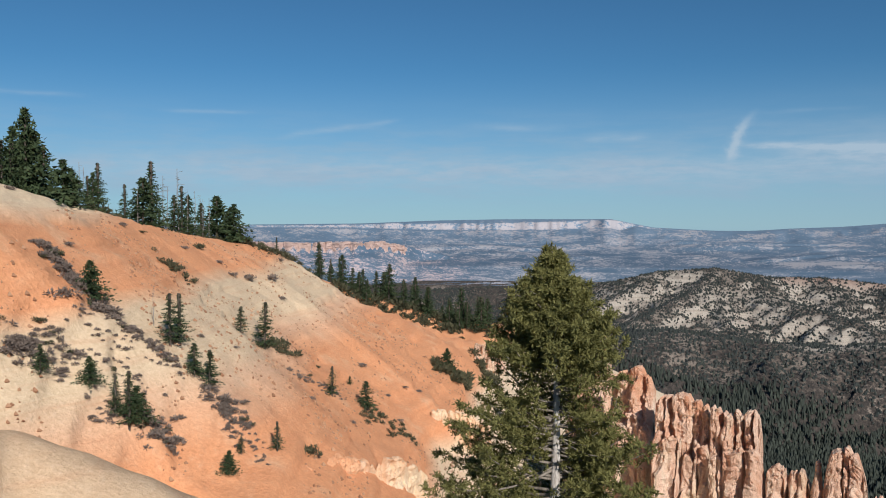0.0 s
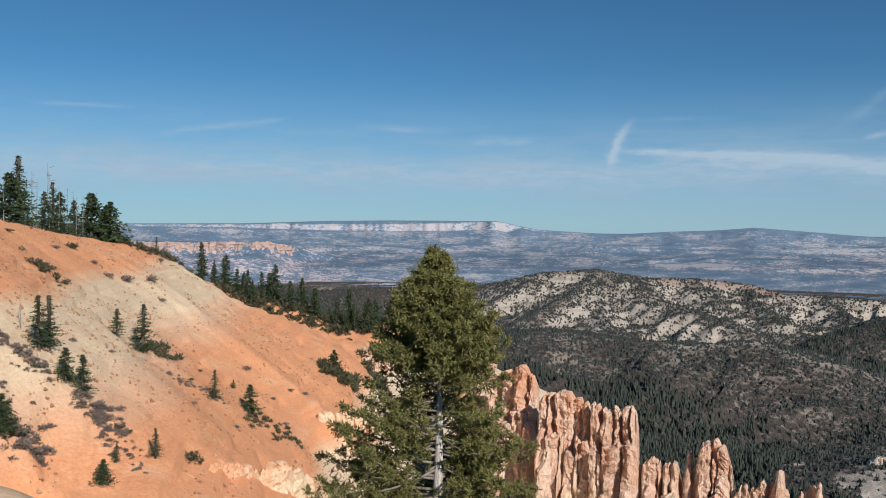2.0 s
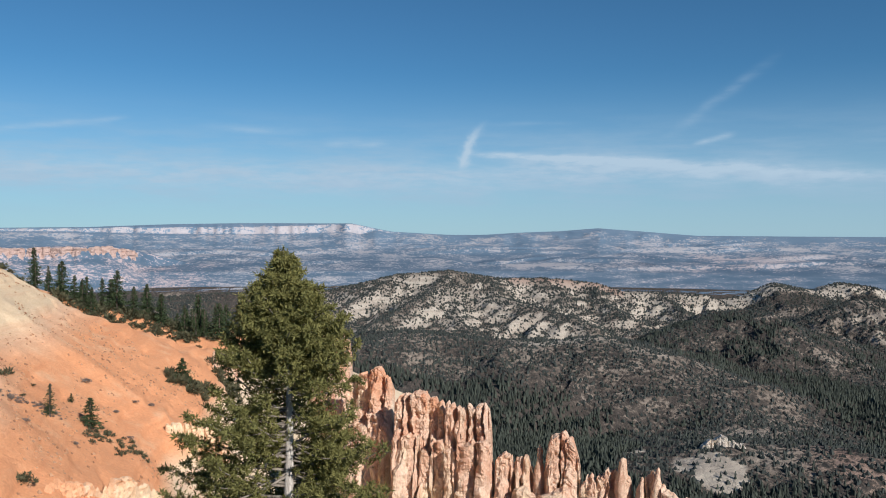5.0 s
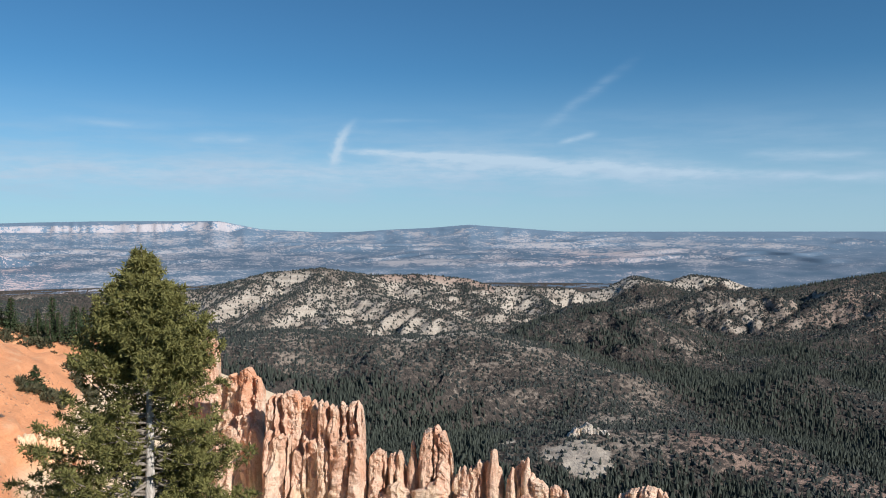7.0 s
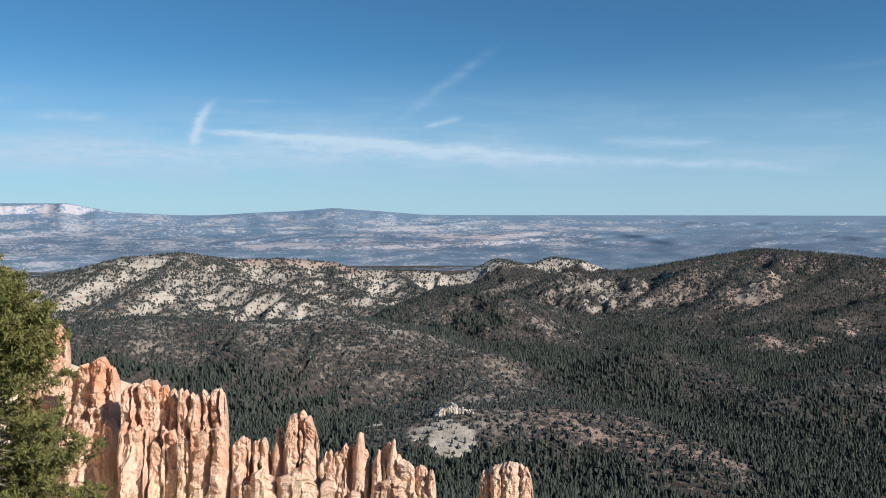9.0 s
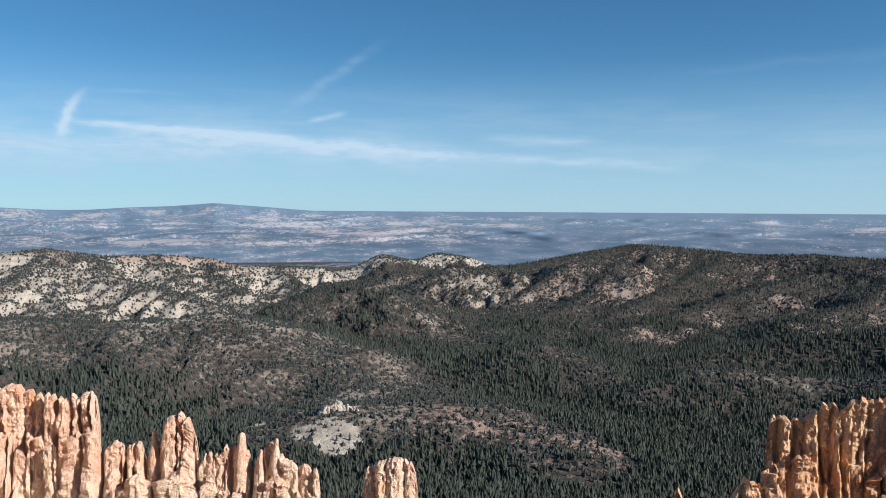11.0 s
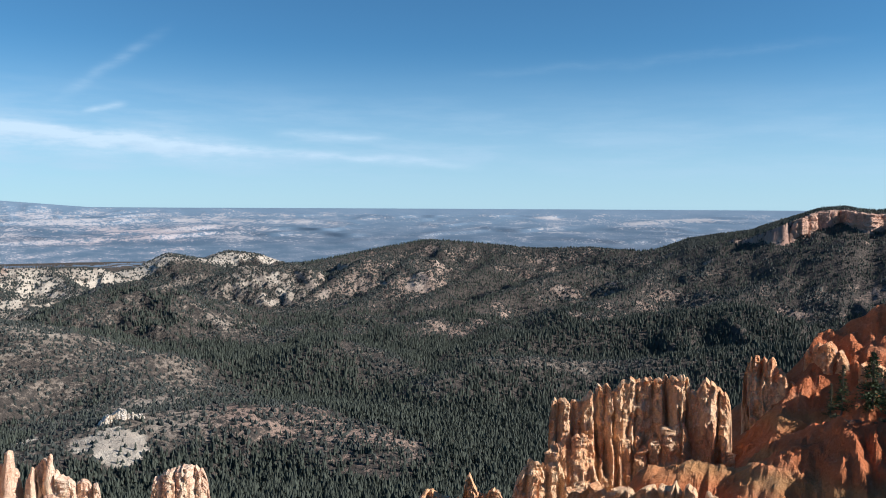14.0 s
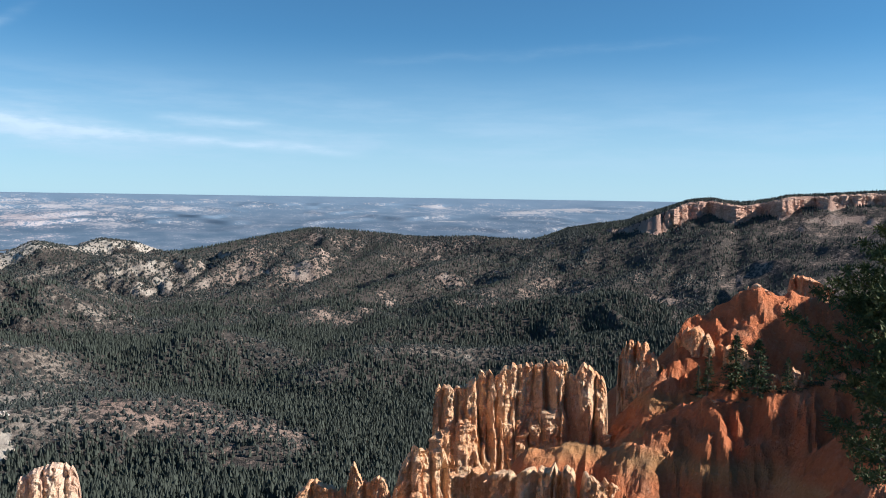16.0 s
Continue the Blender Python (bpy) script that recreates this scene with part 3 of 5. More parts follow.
def build_ground():
    around = np.concatenate([SEEN, np.arange(102, 329.5, 3.0), [329]])
    x, y, z, quads = sheet(around, RANGES, land)
    bare, pink, steep = fields(x, y, z)
    me = mesh("ground", np.stack([x, y, z], -1).reshape(-1, 3), quads, mat_valley, True, {"bare": bare, "pink": pink})
    tagged(new("ground", me), "canyon floor with forest litter, pale soil and bare cliffs", "ground", kind="structure")
    return {"height": z, "bare": bare, "steep": steep}


FAR_B = [-40, -13.5, -5.6, -0.2, 4.5, 11.4, 14.2, 19.3, 22.7, 25.5, 28.2, 30.9, 34.8, 40, 60, 90, 120]
FAR_Z = [2, 0, 8, 26, 33, 34, -12, -36, -16, -6, 12, -4, -30, -33, -29, -24, -24]


def bench_edge(b):
    return 3160 - 60 * np.abs(smooth_noise(b / 2.1, 0 * b, None, 92)) - 26 * np.abs(smooth_noise(b / 0.6, 0 * b, None, 93)) + 200 * step(b, -5, 0)


def table_edge(b):
    return 4520 - (90 * np.abs(smooth_noise(b / 1.9, 0 * b, None, 96)) + 30 * np.abs(smooth_noise(b / 0.5, 0 * b, None, 97))) * (1 - step(b, 11, 15))


# where pale cliffs break the edge of the table land: bearings and strength
CLIFFS = [(-9.5, -7.5, 0.4), (-5.0, -2.8, 0.5), (-2.6, -0.9, 0.8), (-0.6, 1.7, 0.85), (2.4, 3.2, 0.6), (3.9, 4.7, 0.65), (4.9, 5.9, 0.7), (6.1, 12.2, 0.9)]
BENCH_B, BENCH_Z = [-40, -11, -3.9, -2.6, -0.9, 1.5, 3], [-46, -62, -60, -80, -104, -140, -190]


def distant(x, y):
    r, b = np.hypot(x, y), np.degrees(np.arctan2(x, y))
    near = land(x, y)
    z = np.interp(r, FLOOR_R, FLOOR_Z)
    back = np.maximum(step(b, 118, 150), step(-b, 75, 120))
    z = z * (1 - back) + 6 * back
    rough = fbm(x, y, 420, 4, 71)
    z = z + step(r, 2950, 3300) * (1 - step(r, 4300, 4600)) * 5 * rough
    # low scarps across the plain, notched by gullies
    for r0, tall, seed in [(3090, 9, 80), (3230, 12, 81), (3420, 9, 82), (3600, 13, 83), (3800, 9, 84), (3990, 12, 85), (4190, 10, 86)]:
        line = r0 + 150 * smooth_noise(b / 7, 0 * b + 3.0, None, seed) + 60 * smooth_noise(b / 1.7, 0 * b + 3.0, None, seed + 1)
        z = z + tall * (step(r, line, line + 45) - step(r, line + 60, line + 260)) * step(smooth_noise(b / 4.5, r * 0 + seed, None, seed + 4), -0.3, 0.35)
    line = bench_edge(b)
    top = np.interp(b, BENCH_B, BENCH_Z)
    h = np.where(r > line, top - 0.10 * np.maximum(r - line - 60, 0), top - np.minimum((line - r) * 1.6, 40) - 0.30 * np.maximum(line - r - 25, 0) + 5 * rough)
    z = np.where(b < 3.5, smax(z, h, 6), z)
    # the table land and the haze-blue mountain on the horizon
    front = table_edge(b) - r
    top = np.interp(b, FAR_B, FAR_Z)
    cliff = np.interp(b, [-14, -7, -3, 2, 5, 12, 13, 18, 120], [8, 12, 26, 30, 34, 42, 8, 0, 0])
    cap = np.interp(b, [-14, -3, -0.9, 4, 8, 9.8, 11.5, 14, 120], [3, 6, 16, 20, 14, 5, 3, 0, 0])
    h = np.where(front < 0, top - cap * (1 - step(-front, 0, 170)), top - cap - np.minimum(front * 0.8, cliff) - 0.14 * np.maximum(front, 0) + 10 * rough * step(front, 20, 200))
    foot = 9 * (1 - np.abs(smooth_noise(b / 0.9, r / 170, None, 98))) * step(front, 30, 120) * (1 - step(front, 400, 700)) * (1 - step(b, 34, 46))
    z = smax(z, h + foot, 4)
    join = step(r, 2915, 3060)
    return near * (1 - join) + z * join


def build_distance():
    seen = np.arange(-31, 100, 0.13)
    around = np.concatenate([seen, np.arange(102, 329.5, 3.0), [329]])
    ranges = np.concatenate([np.geomspace(2900, 4300, 100), np.geomspace(4308, 4640, 34), [4700, 4800, 4900, 4980]])
    x, y, z, quads = sheet(around, ranges, distant)
    gz1 = np.gradient(z)[1] / (np.hypot(np.gradient(x)[1], np.gradient(y)[1]) + 1e-6)
    r, b = np.hypot(x, y), np.degrees(np.arctan2(x, y))
    n, m = fbm(b * 26, r * 0.6, 60, 4, 101, 0.6), fbm(b * 26, r * 0.5, 220, 3, 103)
    # paler badlands to the left, woods in haze blue to the right and on the high tops
    bare = 0.34 + 0.16 * m - 0.24 * step(b, 40, 52) + 0.12 * step(gz1, 0.13, 0.30)
    bare = bare - 0.10 * (1 - step(b, 2, 8)) * (1 - step(r, 3300, 3500))
    flat = step(r, 3500, 3620) * (1 - step(r, 3850, 3980)) * (1 - step(b, 16, 30))
    bare = np.maximum(bare, flat * (0.46 + 0.15 * n))
    high = step(r, 4330, 4420)
    bare = bare - 0.30 * high * step(b, 16, 20) - 0.6 * step(r, 4540, 4590) - 0.25 * high * (1 - step(b, 13, 17)) * (1 - step(gz1, 0.3, 0.5))
    bare = bare + 0.55 * step(gz1, 0.25, 0.5) * high * np.maximum.reduce([k * step(b, b0 - 0.2, b0 + 0.2) * (1 - step(b, b1 - 0.2, b1 + 0.2)) for b0, b1, k in CLIFFS]) * np.clip(0.62 + 1.2 * smooth_noise(b / 0.28, r / 25, None, 110), 0.1, 1)
    bare = bare - 0.3 * (1 - step(r, 3080, 3160)) * step(b, 8, 14)
    for b0, r0, rb, rr in [(70.5, 3900, 3.0, 130), (73, 4100, 4.5, 60), (66.0, 4180, 3.5, 40), (62, 3720, 2.6, 30), (75, 4200, 4.0, 40), (43, 4000, 3.4, 60), (37.5, 3600, 2.6, 90), (25.5, 3240, 4.6, 60), (57, 4230, 3.0, 40), (66, 3560, 2.0, 22)]:
        bare = bare + 0.80 * np.exp(-(((b - b0) / rb) ** 2 + ((r - r0) / rr) ** 2)) * np.clip(0.7 + 1.6 * n, 0, 1)
    pink = np.clip(0.9 * (1 - step(b, 0, 4)) * (1 - step(r, 3220, 3400)) + 0.8 * step(r, 4300, 4450) * (1 - step(b, 10, 16)) + 0.5 * np.exp(-((b - 37) / 5) ** 2) * (1 - step(r, 3700, 3900)) + 0.12 * (1 - step(b, 40, 60)) + 0.2 * n, 0, 1)
    # across and deep grow with bearing and sight angle, fitted to the camera's view
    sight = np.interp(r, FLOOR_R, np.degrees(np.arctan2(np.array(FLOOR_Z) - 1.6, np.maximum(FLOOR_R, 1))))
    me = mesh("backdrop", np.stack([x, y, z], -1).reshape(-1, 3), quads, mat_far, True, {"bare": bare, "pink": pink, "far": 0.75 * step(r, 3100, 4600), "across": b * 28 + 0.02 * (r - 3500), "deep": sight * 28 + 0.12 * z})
    tagged(new("backdrop", me), "desert plain with pink mesas on the horizon, tinted blue for haze", "distant land", kind="structure")


TERRAIN = build_ground()
build_distance()


def terrain_at(x, y, *keys):
    """Height, bareness or steepness of the valley's ground, read from its sheet."""
    r, b = np.hypot(x, y), np.degrees(np.arctan2(x, y))
    i = np.clip((b - SEEN[0]) / (SEEN[1] - SEEN[0]), 0, len(SEEN) - 1.001)
    j = np.interp(r, RANGES, np.arange(len(RANGES)))
    j = np.clip(j, 0, len(RANGES) - 1.001)
    i0, j0 = i.astype(int), j.astype(int)
    fi, fj = i - i0, j - j0
    out = []
    for key in keys:
        g = TERRAIN[key]
        out.append((g[i0, j0] * (1 - fj) + g[i0, j0 + 1] * fj) * (1 - fi) + (g[i0 + 1, j0] * (1 - fj) + g[i0 + 1, j0 + 1] * fj) * fi)
    return out


# the orange hillside: its rim runs away from the lookout and bends down to the hoodoos
RIM = [(-62, 62, 14), (-45, 80, 10.5), (-28, 110, 6.3), (-25.4, 122, 4.7), (-22, 140, 3.1), (-18.2, 160, 0.3), (-13.9, 185, -2.4), (-10.9, 205, -5.6), (-8.6, 232, -9), (-6.5, 268, -12)]
SPUR = [(-50, 60, -7), (-28.2, 70, -13.9), (-25.1, 68, -15.2), (-21.8, 66, -16.8), (-17.6, 64, -18.8), (-8, 62, -27)]
BENCH = [(-14, 275, -12), (-9.4, 275, -13.6), (-6.7, 272, -19.9), (-3.3, 268, -23.3), (0.6, 262, -29), (3.8, 255, -29), (6, 250, -33)]
NOSE_B = [-13, -10.9, -9.8, -8.7, -6.4, -4, -1.7, 0.6, 3.8, 8, 14]
NOSE_R = [240, 201, 196, 190, 194, 198, 212, 214, 240, 240, 240]


def hill_face(x, y):
    d, zc, s = crest_of(x, y, RIM)
    b = np.degrees(np.arctan2(x, y))
    gully = ridged(s + 0.30 * d, d * 0.10, 24, 2, 121)
    rill = ridged(s + 0.2 * d + 6 * fbm(x, y, 30, 2, 133), d * 0.25, 6.5, 2, 131)
    fall = 0.76 - 0.22 * step(s, 60, 190) + 0.04 * fbm(x, y, 40, 2, 5)
    z = zc - fall * (np.hypot(d, 3) - 3) + (1.9 * (gully - 0.25) * step(d, 4, 28) + 0.20 * (rill - 0.2) * step(d, 2, 12)) + 0.25 * fbm(x, y, 3, 3, 141)
    # the pale band and the foot stand steeper than the slopes between them
    ledge = step(z + 2.0 * fbm(x, y, 25, 3, 145), -33, -29) * 2.2 + step(z + 1.5 * fbm(x, y, 18, 3, 147), -13.5, -12.5) * 0.7
    z = z + ledge - 2.9
    # thin hard beds stand out as small steps
    t = (z + 1.2 * fbm(x, y, 30, 2, 148)) / 2.6
    hard = step(fbm(x, y, 16, 3, 146), -0.15, 0.3)
    return z + hard * 0.45 * 2.6 * (np.floor(t) + step(t - np.floor(t), 0.62, 0.88) - t)


def hillside(x, y):
    r, b = np.hypot(x, y), np.degrees(np.arctan2(x, y))
    z = hill_face(x, y)
    edge = np.interp(b, NOSE_B, NOSE_R) + 2.5 * fbm(x, y, 9, 3, 149)
    z = np.where(b > -13, z - 0.62 * (np.hypot(np.maximum(r - edge, 0), 2) - 2), z)
    # a hollow parts the slope from the cream spur before it
    z = z - 0.6 * np.maximum(86 - r, 0) * step(-b, 10, 19)
    d, zc, s = crest_of(x, y, BENCH)
    z = smax(z, zc - 0.5 * (np.hypot(d, 6) - 6) + 0.8 * ridged(s, d * 0.2, 9, 2, 161), 2)
    return z


def cream_spur(x, y):
    d, zc, s = crest_of(x, y, SPUR)
    return zc - 0.8 * (np.hypot(d, 4) - 4) + 0.35 * ridged(s, d * 0.2, 6, 2, 151) * step(d, 1, 8) + 0.12 * fbm(x, y, 2, 3, 143)


def trimmed(x, y, z, quads, floor):
    """Leaves out the quads that lie wholly under the ground sheet."""
    flat, low = z.ravel(), floor.ravel()
    keep = (flat[quads] > low[quads] - 2).any(1)
    used = np.unique(quads[keep])
    index = np.full(flat.size, -1)
    index[used] = np.arange(used.size)
    return np.stack([x, y, z], -1).reshape(-1, 3)[used], index[quads[keep]]


def build_hillside():
    x, y, z, quads = sheet(np.arange(-62, 15, 0.15), np.concatenate([np.arange(44, 215, 0.85), np.arange(215, 330, 2.0)]), hillside)
    v, q = trimmed(x, y, z, quads, land(x, y))
    tagged(new("hillside", mesh("hillside", v, q, mat_slope, True)), "steep eroded orange and cream badland slope", "hillside", kind="structure")


    x, y, z, quads = sheet(np.arange(-62, -4, 0.2), np.arange(44, 92, 0.8), cream_spur)
    v, q = trimmed(x, y, z, quads, np.maximum(land(x, y), hillside(x, y)))
    tagged(new("spur", mesh("spur", v, q, mat_cream, True)), "smooth cream spur of bare silt", "hillside", kind="structure")


build_hillside()

# the red badlands
RED_RIDGE = [(80, 128, -24), (82.2, 128, -17.5), (84.7, 130, -15), (86.5, 132, -11.8), (88.1, 134, -13.5), (91, 138, -14), (96, 142, -13), (110, 150, -8)]
KNOLL = [(72.6, 91, -26.6), (74.5, 92, -26.2), (77, 92.5, -26.7), (80, 93, -25.6)]
TREE_SPUR = [(79.6, 92, -25.2), (82.8, 96, -22.3), (85.9, 97, -20.8), (91.2, 99, -18.3), (98, 100, -15), (112, 104, -9)]
FRONT_SPUR = [(64, 106, -43), (67, 100, -39), (70, 94, -34), (72.6, 91, -30)]
# two unseen ridges off to the right, added to cast shade on the red slopes
SHADE_RIM = [(95, 78, -22), (98.5, 88, -15), (103, 98, -8), (107.3, 108.8, -1.0), (109.3, 116.3, 4.6), (110.5, 121.8, 8.2), (113, 130, 13), (120, 140, 16), (134, 150, 18)]
FAR_SHADE_RIM = [(98, 150, -6), (102, 154, 7), (107, 158, 17), (111, 160, 23), (115, 162, 27), (128, 166, 29)]
SIDE_SPURS = [[(85.9, 97, -21), (84.5, 84, -31), (83, 74, -42)], [(90, 99, -19), (88.5, 84, -30), (87, 70, -42)], [(80, 92, -25.5), (79, 82, -32), (78, 74, -40)], [(86.5, 132, -13), (85.5, 118, -21), (84.6, 108, -26)], [(83.5, 129, -17.5), (81, 118, -24), (79.5, 110, -29)], [(88.5, 135, -14), (88, 122, -22), (87.5, 110, -25)]]


def badlands(x, y):
    z = np.full(x.shape, -200.0)
    fine = 0.22 * ridged(x, y, 0.8, 2, 187) + 0.55 * fbm(x, y, 2.2, 3, 171) + 0.35 * ridged(x, y, 1.7, 2, 181) + 1.3 * np.maximum(ridged(x, y, 7, 3, 179), 0)
    warp = 1.5 * fbm(x, y, 9, 2, 177)
    for crest, fall, top in [(RED_RIDGE, 0.95, 1.2), (TREE_SPUR, 0.9, 1.2), (KNOLL, 2.2, 2.5), (FRONT_SPUR, 1.5, 2), (SHADE_RIM, 0.95, 3), (FAR_SHADE_RIM, 0.95, 3)] + [(c, 1.0, 0.7) for c in SIDE_SPURS]:
        d, zc, s = crest_of(x, y, crest)
        cut = ridged(s + 0.1 * d + warp, d * 0.1, 7.5, 2, 173)
        rill = ridged(s + 0.1 * d + warp, d * 0.22, 2.1, 2, 175)
        z = smax(z, zc - fall * (np.hypot(d, top) - top) + 2.3 * (cut - 0.3) * step(d, 0.5, 9) + 1.0 * rill * step(d, 0.3, 3) + fine, 0.5)
    return z


def build_badlands():
    x, y, z, quads = sheet(np.arange(58, 136, 0.14), np.concatenate([np.arange(30, 66, 1.2), np.arange(66, 150, 0.55), np.arange(150, 180, 1.5)]), badlands)
    v, q = trimmed(x, y, z, quads, land(x, y))
    tagged(new("badlands", mesh("badlands", v, q, mat_red, False)), "deeply rilled red badland ridges", "badlands", kind="structure")


build_badlands()


# ---- hoodoos ----
def hoodoo_mesh(rng, top, base, radius, sharp, seed):
    """A weathered limestone pillar, its foot at its own zero, from the height base up to top."""
    rings, sides = 34, 16
    tall = top - base
    t = np.linspace(0, 1, rings)[:, None] ** 0.9
    a = np.linspace(0, 2 * np.pi, sides, endpoint=False)[None]
    z = base + tall * t
    beds = 0.16 * smooth_noise(z * 0.55, 0 * z, None, 7) + 0.10 * smooth_noise(z * 1.7 + seed * 0.13, 0 * z + 4, None, 8)
    r = radius * (1.0 + 0.9 * (1 - t) ** 1.6) * (1 + beds) * (1 - (1 - 1 / (1 + sharp)) * t**2)
    cap = np.clip((t - 0.955) / 0.045, 0, 1)
    r = r * np.sqrt(np.clip(1 - cap**2.2, 0.0, 1)) + 0.02
    ox = 0.35 * radius * smooth_noise(z * 0.25, 0 * z + seed * 3.7, None, 5)
    oy = 0.35 * radius * smooth_noise(z * 0.25, 0 * z - seed * 2.9, None, 6)
    x, y = np.cos(a), np.sin(a)
    lump = 0.30 * smooth_noise(x * 1.3 + seed * 5.1, y * 1.3, z * 0.16, 9) + 0.16 * smooth_noise(x * 2.6 + seed, y * 2.6, z * 0.6, 10) + 0.08 * smooth_noise(x * 5, y * 5 + seed, z * 1.4, 11)
    lump = lump + 0.16 * (1 - 2 * np.abs(smooth_noise(x * 2.2, y * 2.2 + seed, z * 0.8, 12)))
    r = r * (1 + lump)
    v = np.stack([r * x + ox, r * y + oy, (z - base) + 0 * x + 0.25 * radius * lump * (t > 0.9)], -1).reshape(-1, 3)
    i = (np.arange(rings - 1)[:, None] * sides + np.arange(sides)[None])
    j = (np.arange(rings - 1)[:, None] * sides + (np.arange(sides)[None] + 1) % sides)
    return v, np.stack([i, j, j + sides, i + sides], -1).reshape(-1, 4)


def slots(rng, length, spacing):
    """Places along a wall where cracks part its pillars, and a number of its own for each."""
    cuts, c = [-2.0], -spacing * rng.random()
    while c < length + 2.5 * spacing:
        cuts.append(c)
        c += spacing * (0.28 + 2.0 * rng.random() ** 1.9)
    return np.array(cuts), np.array([rng.random() for _ in cuts])


def pillar_of(cuts, u):
    k = np.clip(np.searchsorted(cuts, u) - 1, 0, len(cuts) - 2)
    gap = cuts[k + 1] - cuts[k]
    return k, np.clip((u - cuts[k]) / gap, 0, 1), gap


def fin_mesh(rng, pts, foot, thick, crack, notch, jag, mat, size=1.0):
    """A standing wall of weathered rock under the line pts: slots part it into pillars, lower pillars lean on its face."""
    seed = rng.randrange(1000)
    pts = np.array([tuple(p) for p in pts]) / size
    leg = np.hypot(*np.diff(pts[:, :2], axis=0).T)
    way = np.concatenate([[0], np.cumsum(leg)])
    near = size == 1.0
    n_u = max(10, int(way[-1] / (0.16 if near else 0.4)))
    u = np.linspace(0, way[-1], n_u)
    px, py, pz = (np.interp(u, way, pts[:, k]) for k in range(3))
    tx, ty = np.gradient(px), np.gradient(py)
    ln = np.hypot(tx, ty)
    nx, ny = ty / ln, -tx / ln
    flip = np.where(nx * px + ny * py > 0, -1.0, 1.0)
    nx, ny = nx * flip, ny * flip

    def noise(a, b, k):
        return smooth_noise(a, b, None, seed + k)

    cuts, own = slots(rng, way[-1], crack)
    rag = 1.0 if near else 0.25
    k, v, gap = pillar_of(cuts, u)
    chip = np.floor(u / 0.42 + seed)
    top = pz - jag * own[k] ** 1.4 + rag * (0.80 * noise(u / 2.2, 0 * u, 0) + 0.22 * hashed(chip, 0 * chip, 0 * chip, seed) + 0.22 * noise(u * 1.9, 0 * u, 2))
    side = np.minimum(v, 1 - v) * gap
    cut = np.where(v < 0.5, own[k], own[np.minimum(k + 1, len(own) - 1)])
    top = top - (0.15 + 0.7 * notch * cut**1.5) * np.exp(-((side / (0.10 + 0.16 * cut)) ** 2))
    ends = np.minimum(u, way[-1] - u)
    top = top - 0.3 * foot * np.exp(-ends / 0.16) - 0.7 * np.exp(-ends / 0.8)
    low = pz - foot
    n_z = int(np.clip(foot / 0.27, 24, 84)) if near else 26
    t = 1 - (1 - np.linspace(0, 1, n_z)) ** 1.15
    z = low[:, None] + (top - low)[:, None] * t[None]
    h = top[:, None] - z
    U = np.broadcast_to(u[:, None], z.shape)
    uw = U + 0.40 * noise(U * 0.3, z * 0.13, 1) + 0.16 * noise(U * 1.3, z * 0.6, 2)
    k, v, gap = pillar_of(cuts, uw)
    side = np.minimum(v, 1 - v) * gap
    cut = np.where(v < 0.5, own[k], own[np.minimum(k + 1, len(own) - 1)])
    open_slot = step(noise(np.where(v < 0.5, k, k + 1) * 5.3, z * 0.26, 3), -0.25, 0.3)
    off = thick * np.clip(h / 0.12, 0, 1) ** 0.35 + 0.07 * h
    off = off - (0.35 + 1.5 * cut) * np.exp(-((side / (0.10 + 0.20 * cut)) ** 2)) * open_slot
    off = off + 0.55 * hashed(k, 0 * k + seed, 0 * k, 3) + 0.22 * gap * (np.sqrt(np.clip(1 - (2 * v - 1) ** 2, 0, 1)) - 0.6)
    # broad bays and buttresses
    off = off + 0.75 * noise(U * 0.22, z * 0.09, 4) * np.clip(h / 3, 0, 1)
    # lower pillars leaning on the face
    for j, (h0, h1, out, spacing) in enumerate([(1.2, 5.0, 0.9, 1.3), (3.5, 9.5, 1.1, 1.7), (8.0, 16.0, 1.4, 2.2)]):
        more, mine = slots(rng, way[-1], spacing * (0.7 + 0.2 * crack))
        kk, vv, gg = pillar_of(more, uw + 0.3 * noise(U * 0.5, z * 0.2, 20 + j))
        head = h0 + (h1 - h0) * mine[kk]
        stands = hashed(kk, 0 * kk + 7, 0 * kk, seed + j)
        round_ = np.sqrt(np.clip(1 - (2 * vv - 1) ** 2, 0, 1))
        rise = step(h - head - 0.9 * (1 - round_) - 0.35 * noise(U * 2.1, z * 0.2, 24 + j), 0, 0.8)
        off = off + np.where(stands > -0.35, out * (0.65 + 0.4 * stands), 0.0) * round_ * rise
    # knobs, chipped blocks and thin soft beds
    rough = 0.20 * (1 - 2 * np.abs(noise(U * 1.0, z * 0.55, 5))) - 0.24 * np.abs(noise(U * 2.0, z * 1.2, 6)) - 0.26 * np.abs(noise(U * 3.1, z * 2.0, 7)) + 0.10 * noise(U * 4.6, z * 3.4, 8)
    ca, cb = np.floor(uw / 0.55 + 0.5 * noise(z * 0.9, U * 0.4, 9)), np.floor(z / 1.4 + 1.1 * noise(U * 0.9, z * 0.3, 10))
    rough = rough + 0.13 * hashed(ca, cb, 0 * ca, seed + 1)
    bed = smooth_noise(z * 0.9 + 0.15 * noise(U * 0.3, 0 * z, 11), 0 * z, None, 8)
    rough = rough - 0.22 * step(bed, 0.35, 0.7) * step(noise(U * 0.35, z * 0.2, 12), -0.2, 0.3)
    soft = np.clip(h / 0.25, 0.4, 1)
    if not near:
        off = thick + 0.3 * (off - thick)
    end = np.sqrt(np.clip(1 - (1 - np.minimum(ends / (0.6 * thick + 0.3), 1)) ** 2, 0.02, 1))[:, None]
